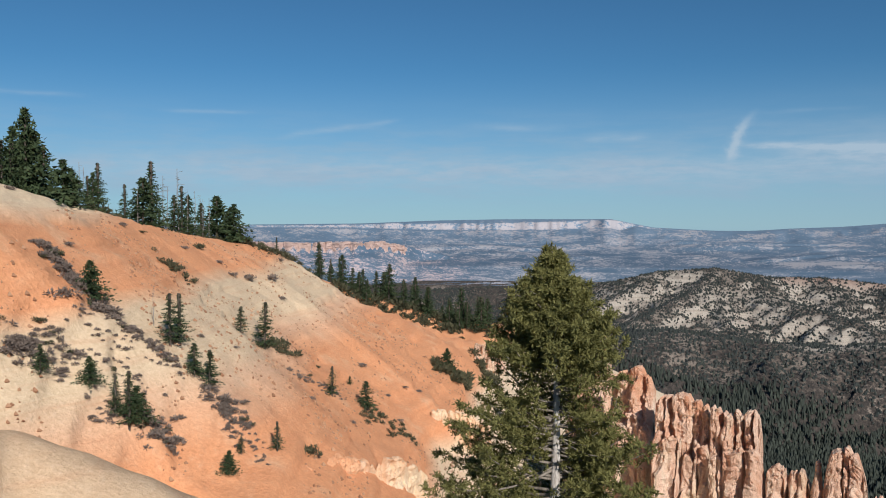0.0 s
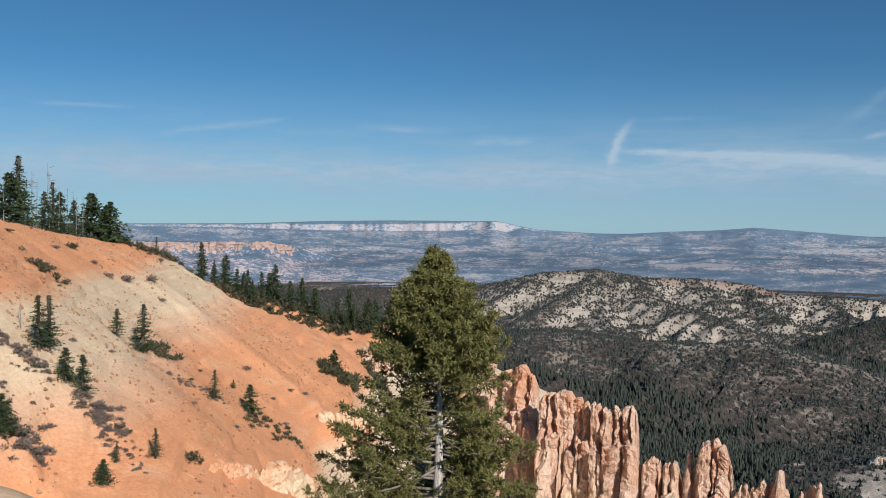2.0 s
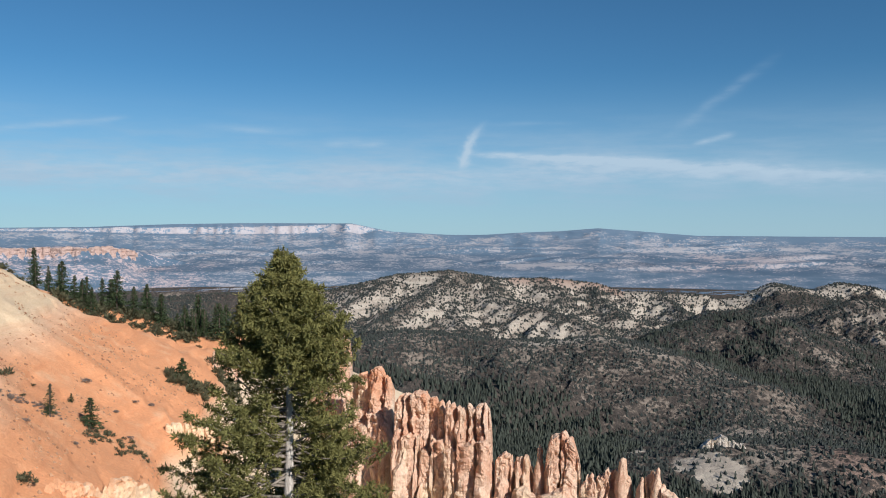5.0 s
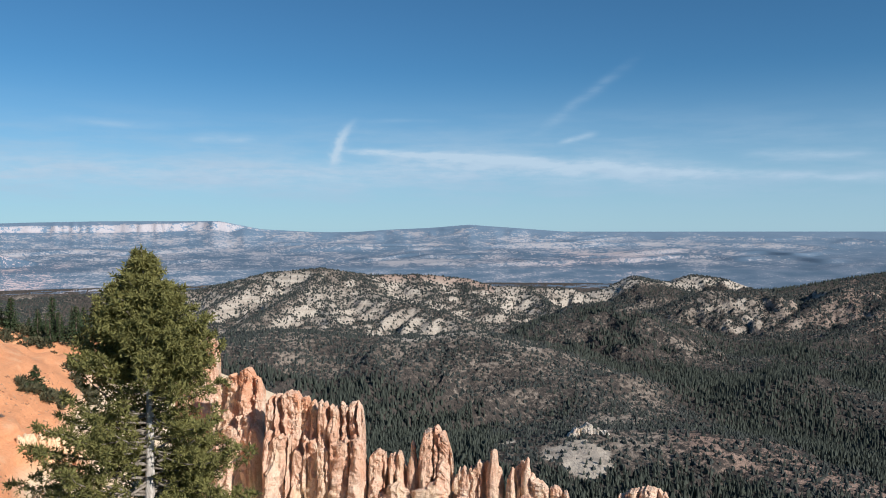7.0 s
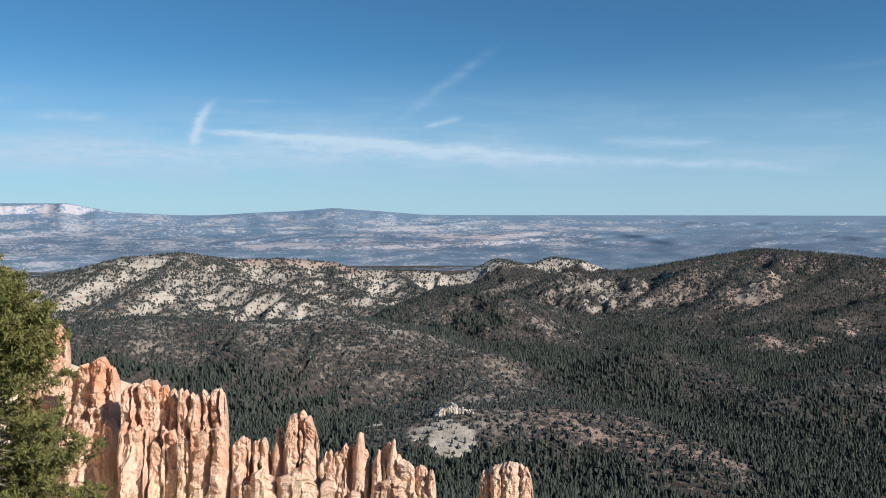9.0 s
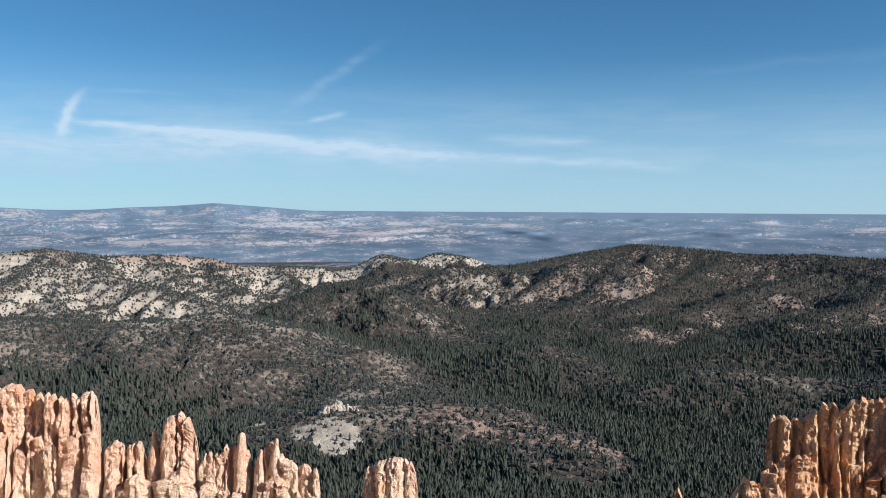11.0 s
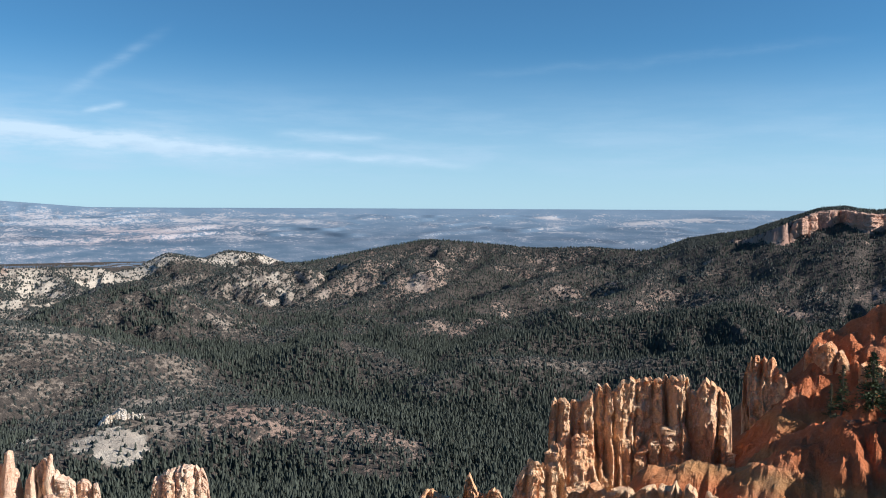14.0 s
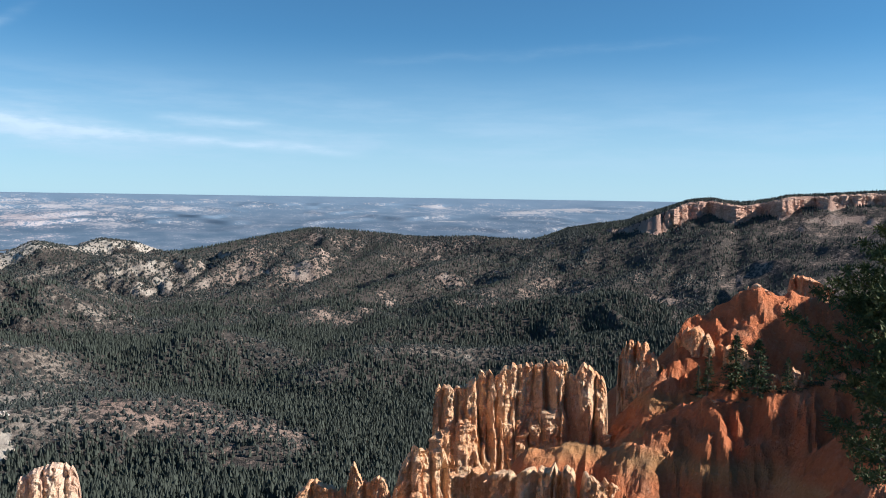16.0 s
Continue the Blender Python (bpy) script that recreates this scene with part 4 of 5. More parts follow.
    off = np.maximum((off + rough * soft) * end, 0.03)
    front = np.stack([px[:, None] + nx[:, None] * off, py[:, None] + ny[:, None] * off, z + 0.25 * rough * soft], -1)
    rear_rows = np.arange(n_z - 1, -1, -11)[::-1]
    back = np.maximum((thick * np.clip(h / 0.12, 0, 1) ** 0.35 + 0.08 * h + 0.3 * rough) * end, 0.03)[:, rear_rows]
    rear = np.stack([px[:, None] - nx[:, None] * back, py[:, None] - ny[:, None] * back, z[:, rear_rows]], -1)
    m = len(rear_rows)
    i = (np.arange(n_u - 1)[:, None] * n_z + np.arange(n_z - 1)[None]).ravel()
    f1 = np.stack([i, i + n_z, i + n_z + 1, i + 1], -1)
    i = (np.arange(n_u - 1)[:, None] * m + np.arange(m - 1)[None]).ravel() + n_u * n_z
    f2 = np.stack([i, i + 1, i + m + 1, i + m], -1)
    a, c = np.arange(n_u - 1) * n_z + n_z - 1, np.arange(n_u - 1) * m + m - 1 + n_u * n_z
    f3 = np.stack([a, a + n_z, c + m, c], -1)
    quads = np.concatenate([f1, f2, f3])
    if flip[0] < 0:
        quads = quads[:, ::-1]
    return mesh("rock_fin", np.concatenate([front.reshape(-1, 3), rear.reshape(-1, 3)]) * size, quads, mat, False)


def fin(rng, crest, foot, thick, layers, label, group, crack=1.9, notch=3.0, drop=2.2, deep=1.6, mat=None, jag=0.7):
    """Walls one before the other, each lower than the one behind; crest: (bearing, distance, top)."""
    pts = [Vector(at(*c)) for c in crest]
    fine = [p.lerp(q, i / 4) for p, q in zip(pts, pts[1:]) for i in range(4)] + [pts[-1]]
    for k in range(min(layers, 2)):
        line = []
        for p in fine:
            out = -Vector((p.x, p.y, 0)).normalized() * deep * 1.5 * k
            line.append(Vector((p.x + out.x + rng.uniform(-0.3, 0.3) * k, p.y + out.y + rng.uniform(-0.3, 0.3) * k, p.z - k * 2.2 * drop)))
        ob = new("rock_fin", fin_mesh(rng, line, foot - 1.5 * k, thick, crack, 0.6 * notch, jag + 1.2 * drop * k, mat or mat_hoodoo))
        tagged(ob, label, "rock fin", group)


def spire(rng, bearing, dist, top, foot, radius, sharp, label="slender limestone hoodoo with a weathered head"):
    x, y, z = at(bearing, dist, top)
    v, q = hoodoo_mesh(rng, top, top - foot, radius, sharp, rng.random() * 100)
    ob = new("hoodoo", mesh("hoodoo", v, q, mat_hoodoo, True))
    ob.location = (x, y, top - foot)
    return tagged(ob, label, "hoodoo", "hoodoo spires")


rng = random.Random(4)
WALL, PEAKS = "fluted pink and cream limestone wall of hoodoos", "row of pale pointed limestone hoodoos"
G1, G2 = "hoodoo wall beyond the fir", "golden hoodoos"
fin(rng, [(8.8, 146, -17.5), (10.2, 144, -16.5), (11.5, 143, -15.2)], 22, 1.4, 2, WALL, G1, 1.5, 2.0)
fin(rng, [(11.5, 134, -20.8), (12.6, 131, -20.3), (14.3, 128, -20.3)], 22, 1.3, 3, WALL, G1, 1.3, 1.2, jag=0.5)
fin(rng, [(14.4, 124, -22.8), (16.2, 122.5, -22.6), (18.1, 121, -22.8)], 22, 1.3, 3, WALL, G1, 1.4, 1.3, jag=0.5)
fin(rng, [(17.9, 119.5, -23.0), (19.4, 118.5, -22.6), (21.2, 117.5, -23.0)], 22, 1.3, 3, WALL, G1, 1.5, 1.3, jag=0.4)
fin(rng, [(21.4, 116, -30.2), (22.2, 115.5, -29.2), (23.9, 115, -29.5), (24.4, 114.8, -31)], 16, 1.1, 3, PEAKS, G1, 1.3, 1.4, 1.8, jag=0.6)
fin(rng, [(24.7, 114, -29.5), (25.3, 114, -26.8), (26.1, 114, -25.8), (26.8, 113.5, -27.0), (27.4, 113.5, -30)], 20, 1.2, 3, PEAKS, G1, 1.9, 0.8, 2.4, jag=0.4)
fin(rng, [(26.9, 113, -31.5), (28.4, 112.5, -30.2), (29.5, 112, -29.2), (30.9, 112, -29.8)], 15, 1.0, 3, PEAKS, G1, 1.2, 1.6, 1.5, jag=1.0)
fin(rng, [(30.8, 111, -30.5), (32.2, 111, -29.2), (33.2, 110, -31.7), (34.4, 110, -32.0), (35.4, 110, -33.2)], 14, 1.0, 3, PEAKS, G1, 1.2, 1.6, 1.5, jag=0.9)
fin(rng, [(38.2, 108, -33.2), (38.6, 108, -31.9), (40.2, 107.5, -31.6), (41.6, 107, -32.0), (42.2, 107, -34)], 14, 1.2, 2, PEAKS, G1, 1.6, 0.6, 2.2, jag=0.3)
spire(rng, 24.45, 114, -27.8, 14, 0.62, 1.0)
spire(rng, 30.0, 111, -28.2, 9, 0.62, 0.5, "leaning block balanced on a pale rock fin")
spire(rng, 32.3, 110, -28.9, 9, 0.6, 1.4)
mat_foot = badland("streaked_cliff", [(0.0, CREAM), (0.40, (0.80, 0.53, 0.34)), (0.46, CREAM), (0.50, (0.80, 0.50, 0.31)), (0.54, ORANGE)], 3.0, 0.45, 0.3, 0.35)
fin(rng, [(2.1, 212, -28.8), (3.0, 212, -28.0), (4.3, 212, -28.4)], 6, 1.0, 2, "small cream pillars at the end of the slope", "pillars at the end of the slope", 1.6, 1.5, 1.2)
fin(rng, [(-10.4, 82, -22.6), (-8, 86, -22.9), (-5.5, 91, -24.2), (-3, 96, -25.8), (-1.2, 101, -28)], 14, 0.5, 1, "cream cliff with orange streaks under the slope", "cliffs under the slope", 3.2, 0.8, mat=mat_foot, jag=0.3)
fin(rng, [(-0.9, 140, -30), (0.4, 141, -29.4), (1.8, 141, -30.2), (3.4, 140, -31.5)], 12, 0.6, 1, "cream cliff with orange streaks under the slope", "cliffs under the slope", 2.4, 1.2, mat=mat_foot, jag=0.6)
GOLD = "golden weathered limestone wall with knobbly tops"
fin(rng, [(54.2, 88, -30.6), (56.5, 87, -29.4), (58.6, 86.5, -28.5), (59.4, 86, -27.3)], 22, 0.9, 3, GOLD, G2, 1.3, 1.8, 1.8, mat=mat_gold)
fin(rng, [(59.2, 86, -27.2), (59.9, 86, -25.5), (60.8, 86, -27.8), (62.6, 85, -27.6)], 22, 0.8, 3, GOLD, G2, 1.2, 2.0, 1.8, mat=mat_gold)
fin(rng, [(62.4, 85, -27.4), (63.9, 86, -24.9), (65.0, 87, -24.7), (66.5, 88, -25.3)], 22, 0.8, 4, GOLD, G2, 1.3, 2.2, 1.8, mat=mat_gold)
fin(rng, [(65.2, 108, -23.8), (65.8, 108, -22.8), (68.3, 109, -22.0), (70.5, 110, -21.7)], 22, 1.3, 4, GOLD, G2, 2.0, 1.6, 2.4, 1.5, mat=mat_gold)
fin(rng, [(69.6, 111, -22.0), (71.8, 111, -21.5), (74.1, 112, -20.4), (74.7, 112, -21.2)], 20, 1.4, 4, GOLD, G2, 2.0, 1.6, 2.4, 1.5, mat=mat_gold)
fin(rng, [(74.2, 112, -22.0), (74.9, 112, -21.4), (75.6, 112, -19.4), (76.6, 112, -21.0), (77.3, 112, -22.6)], 18, 1.3, 3, GOLD, G2, 2.0, 1.2, 3.0, 1.6, mat=mat_gold)
fin(rng, [(77.8, 122, -19.4), (78.3, 122, -18.2), (79.7, 122, -18.6), (80.4, 121, -20.6), (81.8, 121, -22.5)], 16, 1.0, 2, GOLD, G2, 1.3, 3.0, 3.0, mat=mat_gold)
fin(rng, [(66.3, 98, -32), (68.5, 93, -29.6), (70.6, 88.5, -27.4), (73, 86, -26.2), (75.5, 85.6, -26.3)], 16, 1.1, 2, GOLD, G2, 1.3, 1.2, 1.6, 1.2, jag=0.5, mat=mat_gold)
fin(rng, [(75.5, 85.6, -26.4), (77.5, 86.5, -27.2), (79.4, 87.5, -29.0)], 14, 1.1, 2, GOLD, G2, 1.3, 1.2, 1.6, 1.2, jag=0.5, mat=mat_gold)
fin(rng, [(81.4, 124, -17.0), (82.4, 124, -16.4), (83.6, 123, -17.4), (84.4, 122, -19)], 12, 1.2, 3, GOLD, G2, 1.6, 2.4, 2.5, mat=mat_gold)
fin(rng, [(84.7, 120, -18.2), (85.6, 119, -17.6), (86.8, 119, -18.6)], 11, 1.1, 3, GOLD, G2, 1.6, 2.4, 2.5, mat=mat_gold)
fin(rng, [(87.7, 114, -20.6), (88.8, 113, -19.6), (90.8, 113, -21)], 10, 0.9, 3, GOLD, G2, 1.2, 3.0, 2.0, mat=mat_gold)
fin(rng, [(85.8, 132, -11.6), (86.5, 132, -10.9), (87.3, 133, -12.8)], 6, 1.2, 1, "knobby pale cap of rock on a red ridge", G2, 1.2, 1.0)
fin(rng, [(88.2, 152, -11.8), (88.8, 152, -10.4), (89.8, 152, -11.6), (91, 153, -14)], 18, 2.0, 2, GOLD, G2, 2.6, 2.5, 3.0, mat=mat_gold)
mat_white = badland("white_limestone", [(0.0, (0.62, 0.58, 0.52)), (1.0, (0.70, 0.65, 0.57))], 4.0, 0.5, 0.6)
fin(rng, [(34.9, 806, -199), (35.5, 808, -191), (36.0, 810, -187), (36.8, 812, -190), (37.9, 812, -195)], 16, 5.0, 2, "pale crag of bare limestone on a wooded hill", "crag on the valley hill", 4.0, 5.0, 4.0, 6.0, mat_white, 4.0)


def far_cliff(rng, bearings, edge, tops, inset, foot, size, mat, label, group):
    """A fluted cliff along the edge of a table land."""
    line = [at(float(b), float(edge(np.array(b))) - inset, float(np.interp(b, *tops))) for b in bearings]
    me = fin_mesh(rng, line, foot / size, 0.9, 1.5, 0.35, 0.25, mat, size)
    tagged(new("cliff", me), label, "cliff", group)


for b0, b1 in [(80.4, 82.6), (82.6, 86.2), (86.2, 90.5), (90.5, 95), (95, 101)]:
    far_cliff(rng, np.arange(b0, b1 + 0.01, 0.12), mesa_edge, (MESA_EDGE_B, [z - 1 for z in MESA_EDGE_Z]), 3, 40, 10, mat_mesa, "fluted pink-brown cliff at the edge of a wooded mesa", "mesa cliffs")
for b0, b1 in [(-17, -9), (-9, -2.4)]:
    far_cliff(rng, np.arange(b0, b1 + 0.01, 0.2), bench_edge, (BENCH_B, BENCH_Z), 4, 50, 15, mat_bench, "pink cliff at the edge of a far bench, greyed for haze", "far pink cliffs")


# ---- forest ----
def cones(rng, xyz, tall, wide, tiers=2, sides=5):
    """Many small conifers in one mesh: for each a few ragged skirts of needles."""
    n = len(xyz)
    verts, faces, base = [], [], 0
    for k in range(tiers):
        lo, hi = k / tiers * 0.85 + 0.06, min(1.0, (k + 1.45) / tiers * 0.85 + 0.1)
        w = (1 - k / tiers * 0.62)
        a = rng.random((n, 1)) * 6.28 + np.arange(sides)[None] * 2 * np.pi / sides
        r = (wide * w)[:, None] * rng.uniform(0.7, 1.2, (n, sides))
        ring = np.stack([xyz[:, :1] + r * np.cos(a), xyz[:, 1:2] + r * np.sin(a), xyz[:, 2:] + (tall * lo)[:, None] * rng.uniform(0.7, 1.3, (n, sides))], -1)
        tip = xyz + np.stack([rng.normal(0, 0.03, n) * tall, rng.normal(0, 0.03, n) * tall, tall * hi], -1)
        v = np.concatenate([ring, tip[:, None]], 1)
        i = np.arange(sides)
        f = np.stack([i, (i + 1) % sides, np.full(sides, sides)], -1)
        verts.append(v.reshape(-1, 3))
        faces.append((f[None] + (np.arange(n) * (sides + 1))[:, None, None]).reshape(-1, 3) + base)
        base += n * (sides + 1)
    return np.concatenate(verts), np.concatenate(faces)


def scatter(rng, n, b0, b1, r0, r1):
    b = np.radians(rng.uniform(b0, b1, n))
    r = np.sqrt(rng.uniform(r0**2, r1**2, n))
    return r * np.sin(b), r * np.cos(b)


def build_forest():
    rng = np.random.default_rng(11)
    wx, wy, _ = at(67.4, 1150)
    for name, label, n, b0, b1, r0, r1, tall, tiers, sides in [
        ("valley_forest", "dense green pine forest on the valley floor", 52000, 20, 99, 560, 1000, (6, 13), 2, 5),
        ("forest", "dark green pine forest in the middle of the valley", 120000, -14, 99, 1000, 1700, (6, 13), 1, 5),
        ("hill_forest", "dark conifer woods on the far hills", 105000, -14, 99, 1700, 2780, (5, 11), 1, 4),
    ]:
        x, y = scatter(rng, n, b0, b1, r0, r1)
        z, bare, steep = terrain_at(x, y, "height", "bare", "steep")
        dense = 1.04 - step(bare, 0.13, 0.36) - 0.3 * step(steep, 0.5, 0.8)
        dense = np.where(np.hypot(x - wx, y - wy) < 30, 0.0, dense)
        ok = rng.random(n) < dense
        p = np.stack([x, y, z - 0.4], -1)[ok]
        t = rng.uniform(*tall, len(p)) * rng.uniform(0.55, 1.0, len(p)) * (1 - 0.35 * step(bare[ok], 0.1, 0.4))
        v, f = cones(rng, p, t, t * rng.uniform(0.17, 0.29, len(p)), tiers, sides)
        tagged(new(name, mesh(name, v, f, mat_forest)), label, "forest", kind="stuff")
    # pinyon and juniper dotted over the bare hills
    x, y = scatter(rng, 250000, -6, 84, 700, 2780)
    z, bare, steep = terrain_at(x, y, "height", "bare", "steep")
    patchy = np.clip(0.86 + 0.5 * fbm(x, y, 45, 3, 68), 0.1, 1)
    ok = rng.random(len(x)) < step(bare, 0.16, 0.34) * (1 - 0.30 * step(bare, 0.42, 0.58)) * (1 - 0.62 * step(bare, 0.7, 1.0)) * (1 - 0.35 * step(steep, 0.6, 1.0)) * patchy
    p = np.stack([x, y, z - 0.5], -1)[ok]
    t = rng.uniform(1.8, 4.8, len(p)) * (1 + 0.25 * step(np.hypot(p[:, 0], p[:, 1]), 1400, 2200))
    v, f = cones(rng, p, t, t * rng.uniform(0.50, 0.78, len(p)), 1, 4)
    tagged(new("pinyon_scrub", mesh("pinyon_scrub", v, f, mat_pinyon)), "dark round pinyon and juniper bushes over pale hills", "scrub", kind="stuff")


build_forest()


# ---- trees and shrubs near the rim ----
def tube(path, radii, sides=6):
    path, radii = np.asarray(path, float), np.asarray(radii, float)
    a = np.linspace(0, 2 * np.pi, sides, endpoint=False)
    way = np.gradient(path, axis=0)
    way /= np.linalg.norm(way, axis=1, keepdims=True) + 1e-9
    ref = np.where(np.abs(way[:, 2:]) > 0.8, np.array([[1.0, 0, 0]]), np.array([[0, 0, 1.0]]))
    u = np.cross(way, ref)
    u /= np.linalg.norm(u, axis=1, keepdims=True) + 1e-9
    w = np.cross(way, u)
    v = path[:, None] + radii[:, None, None] * (u[:, None] * np.cos(a)[None, :, None] + w[:, None] * np.sin(a)[None, :, None])
    n = len(path)
    i = np.arange(n - 1)[:, None] * sides + np.arange(sides)[None]
    j = np.arange(n - 1)[:, None] * sides + (np.arange(sides)[None] + 1) % sides
    return v.reshape(-1, 3), np.stack([i, j, j + sides, i + sides], -1).reshape(-1, 4)


def joined(pieces):
    vs, fs, n = [], [], 0
    for v, f in pieces:
        vs.append(v)
        fs.append(f + n)
        n += len(v)
    return np.concatenate(vs), np.concatenate(fs)


def sprays(rng, origin, way, length, width, n_each=1):
    """Small leaf-like triangles: one at each origin, pointing along way."""
    n = len(origin)
    side = np.cross(way, rng.normal(size=(n, 3)))
    side /= np.linalg.norm(side, axis=1, keepdims=True) + 1e-9
    tip = origin + way * np.asarray(length)[:, None]
    w = np.asarray(width)[:, None]
    v = np.stack([origin - side * w * 0.5, origin + side * w * 0.5, tip], 1).reshape(-1, 3)
    return v, np.arange(3 * n).reshape(-1, 3)


def fir_meshes(seed, tall, wide, start=0.06, ragged=0.3):
    """Trunk and crown of a fir seen from afar."""
    rng = np.random.default_rng(seed)
    z = np.linspace(-0.4, tall, 7)
    bend = np.cumsum(rng.normal(0, 0.02 * tall / 7, (7, 2)), 0)
    tv, tf = tube(np.column_stack([bend, z]), np.linspace(tall * 0.018, 0.02, 7), 6)
    n = 190
    h = start + (1 - start) * rng.random(n) ** 0.9
    reach = wide * ((1 - h) ** 0.9 + 0.05) * (1 + ragged * rng.normal(size=n)).clip(0.3, 1.6)
    a = rng.random(n) * 2 * np.pi
    k = 9
    f = np.tile(np.linspace(0.12, 1, k), (n, 1)) + rng.normal(0, 0.05, (n, k))
    R = reach[:, None] * f
    droop = -0.35 * R + 0.22 * R * f
    ox = np.interp(h * tall, z, bend[:, 0])[:, None] + R * np.cos(a)[:, None]
    oy = np.interp(h * tall, z, bend[:, 1])[:, None] + R * np.sin(a)[:, None]
    o = np.stack([ox, oy, (h * tall)[:, None] + droop], -1).reshape(-1, 3)
    o += rng.normal(0, 0.03 * wide, o.shape)
    w = np.stack([np.cos(a)[:, None] + 0 * f, np.sin(a)[:, None] + 0 * f, -0.05 + 0 * f], -1).reshape(-1, 3) + rng.normal(0, 0.5, (n * k, 3))
    w /= np.linalg.norm(w, axis=1, keepdims=True)
    size = wide * rng.uniform(0.16, 0.28, n * k) * (0.55 + 0.45 * np.repeat(1 - h, k))
    cv, cf = sprays(rng, o, w, size, size * 0.6)
    tip = np.array([[bend[-1, 0], bend[-1, 1], tall * 0.94]])
    sv, sf = sprays(rng, np.repeat(tip, 4, 0), np.array([[0, 0, 1.0], [0.2, 0, 0.98], [-0.2, 0.1, 0.97], [0, -0.2, 0.98]]), np.full(4, tall * 0.07), np.full(4, tall * 0.02))
    cv, cf = joined([(cv, cf), (sv, sf)])
    return mesh("trunk", tv, tf, mat_trunk, True), mesh("crown", cv, cf, mat_fir)


def make_fir(seed, tall, wide, **k):
    t, c = fir_meshes(seed, tall, wide, **k)
    ob = new("fir_tree")
    part("trunk", t, ob)
    part("crown", c, ob)
    return ob


def make_snag(seed, tall):
    rng = np.random.default_rng(seed)
    z = np.linspace(-0.3, tall, 6)
    pieces = [tube(np.column_stack([np.cumsum(rng.normal(0, 0.006, (6, 2)), 0), z]), np.linspace(tall * 0.011, tall * 0.003, 6), 5)]
    for i in range(26):
        h, a, l = rng.uniform(0.2, 0.97) * tall, rng.random() * 6.28, rng.uniform(0.3, 1.0) * tall * 0.09
        pieces.append(tube([(0, 0, h), (l * math.cos(a), l * math.sin(a), h + rng.uniform(-0.2, 0.3) * l)], [0.0035, 0.0015], 4))
    ob = new("dead_tree")
    v, f = joined(pieces)
    part("trunk", mesh("trunk", v, f, mat_snag, True), ob)
    return ob


def shrub_mesh(seed, mat, tall=1.0, wide=1.0, n=320):
    rng = np.random.default_rng(seed)
    d = rng.normal(size=(n, 3))
    d /= np.linalg.norm(d, axis=1, keepdims=True)
    d[:, 2] = np.abs(d[:, 2])
    lobes = rng.normal(0, 0.35, (7, 3)) * (wide, wide, 0.2)
    o = d * rng.uniform(0.35, 0.75, (n, 1)) * (wide * 0.6, wide * 0.6, tall * 0.75) + lobes[rng.integers(0, 7, n)] + (0, 0, 0.05)
    w = d + rng.normal(0, 0.5, (n, 3))
    w /= np.linalg.norm(w, axis=1, keepdims=True)
    s = rng.uniform(0.16, 0.34, n)
    v, f = sprays(rng, o, w, s, s * 0.45)
    v[:, 2] = np.maximum(v[:, 2], -0.1)
    return mesh("shrub", v, f, mat)


def on_hill(b, r):
    x, y, _ = at(b, r)
    return Vector((x, y, float(hillside(np.array([x]), np.array([y]))[0])))


def on_red(b, r):
    x, y, _ = at(b, r)
    return Vector((x, y, float(badlands(np.array([x]), np.array([y]))[0])))


# firs and pines standing on the orange slope: bearing, distance, height
SLOPE_FIRS = [(-18.2, 89.2, 5.1), (-17.6, 90.4, 5.2), (-13.7, 107.3, 3.1), (-12.1, 113.3, 6.0), (-16.7, 86.6, 3.2), (-15.7, 86.8, 3.5), (-7.6, 113.5, 3.9), (-5.3, 119.3, 4.0), (-11.3, 82.3, 2.8), (-13.7, 80.0, 1.7), (-25.9, 77.5, 2.4), (-21.6, 78.0, 3.4), (-20.8, 77.3, 4.7), (-6.4, 129.5, 1.3)]
SLOPE_PINES = [(-23.0, 89.4, 3.8), (0.3, 172.7, 4.5), (-23.1, 78.9, 2.4), (-14.5, 77.3, 2.1), (-20.3, 78.0, 3.2)]
RED_FIRS = [(83.7, 113.4, 5.8), (83.1, 114.9, 4.3), (85.4, 112.2, 6.5), (86.8, 97.0, 5.9), (85.2, 111.6, 2.1), (88.6, 97.1, 3.6), (89.9, 97.9, 1.9)]
RIM_FIRS = [(-27.9, 6.0), (-27.4, 5.5), (-26.4, 8.5), (-25.6, 7.5), (-24.5, 6.0), (-24.0, 5.4), (-23.1, 5.2), (-22.5, 8.0), (-20.9, 6.4), (-19.8, 8.0), (-19.3, 12.0), (-17.9, 6.5), (-17.4, 9.0), (-17.0, 7.5), (-15.2, 9.0), (-14.6, 6.2), (-14.35, 7.0), (-14.1, 7.6), (-16.2, 7.0), (-11.3, 4.0)]
RIM_SNAGS = [(-18.8, 9.5), (-18.3, 8.6), (-17.6, 12.5), (-16.6, 10.2), (-16.1, 8.0), (-15.7, 8.6), (-23.6, 7.0), (-23.3, 7.4), (-20.1, 7.0)]
BACK_FIRS = [(-8.5, 10.5), (-6.9, 9.5), (-7.7, 7.0), (-6.2, 7.0), (-5.5, 7.5), (-3.7, 11.0), (-4.6, 8.0), (-2.7, 8.0), (-1.9, 9.0), (-1.1, 8.0), (1.3, 10.0)]

fir_kinds = [make_fir(200 + i, 1.0, w, start=s) for i, (w, s) in enumerate([(0.22, 0.05), (0.18, 0.08), (0.25, 0.04), (0.16, 0.10), (0.27, 0.03)])]
pine_kind = make_fir(220, 1.0, 0.42, start=0.02, ragged=0.35)
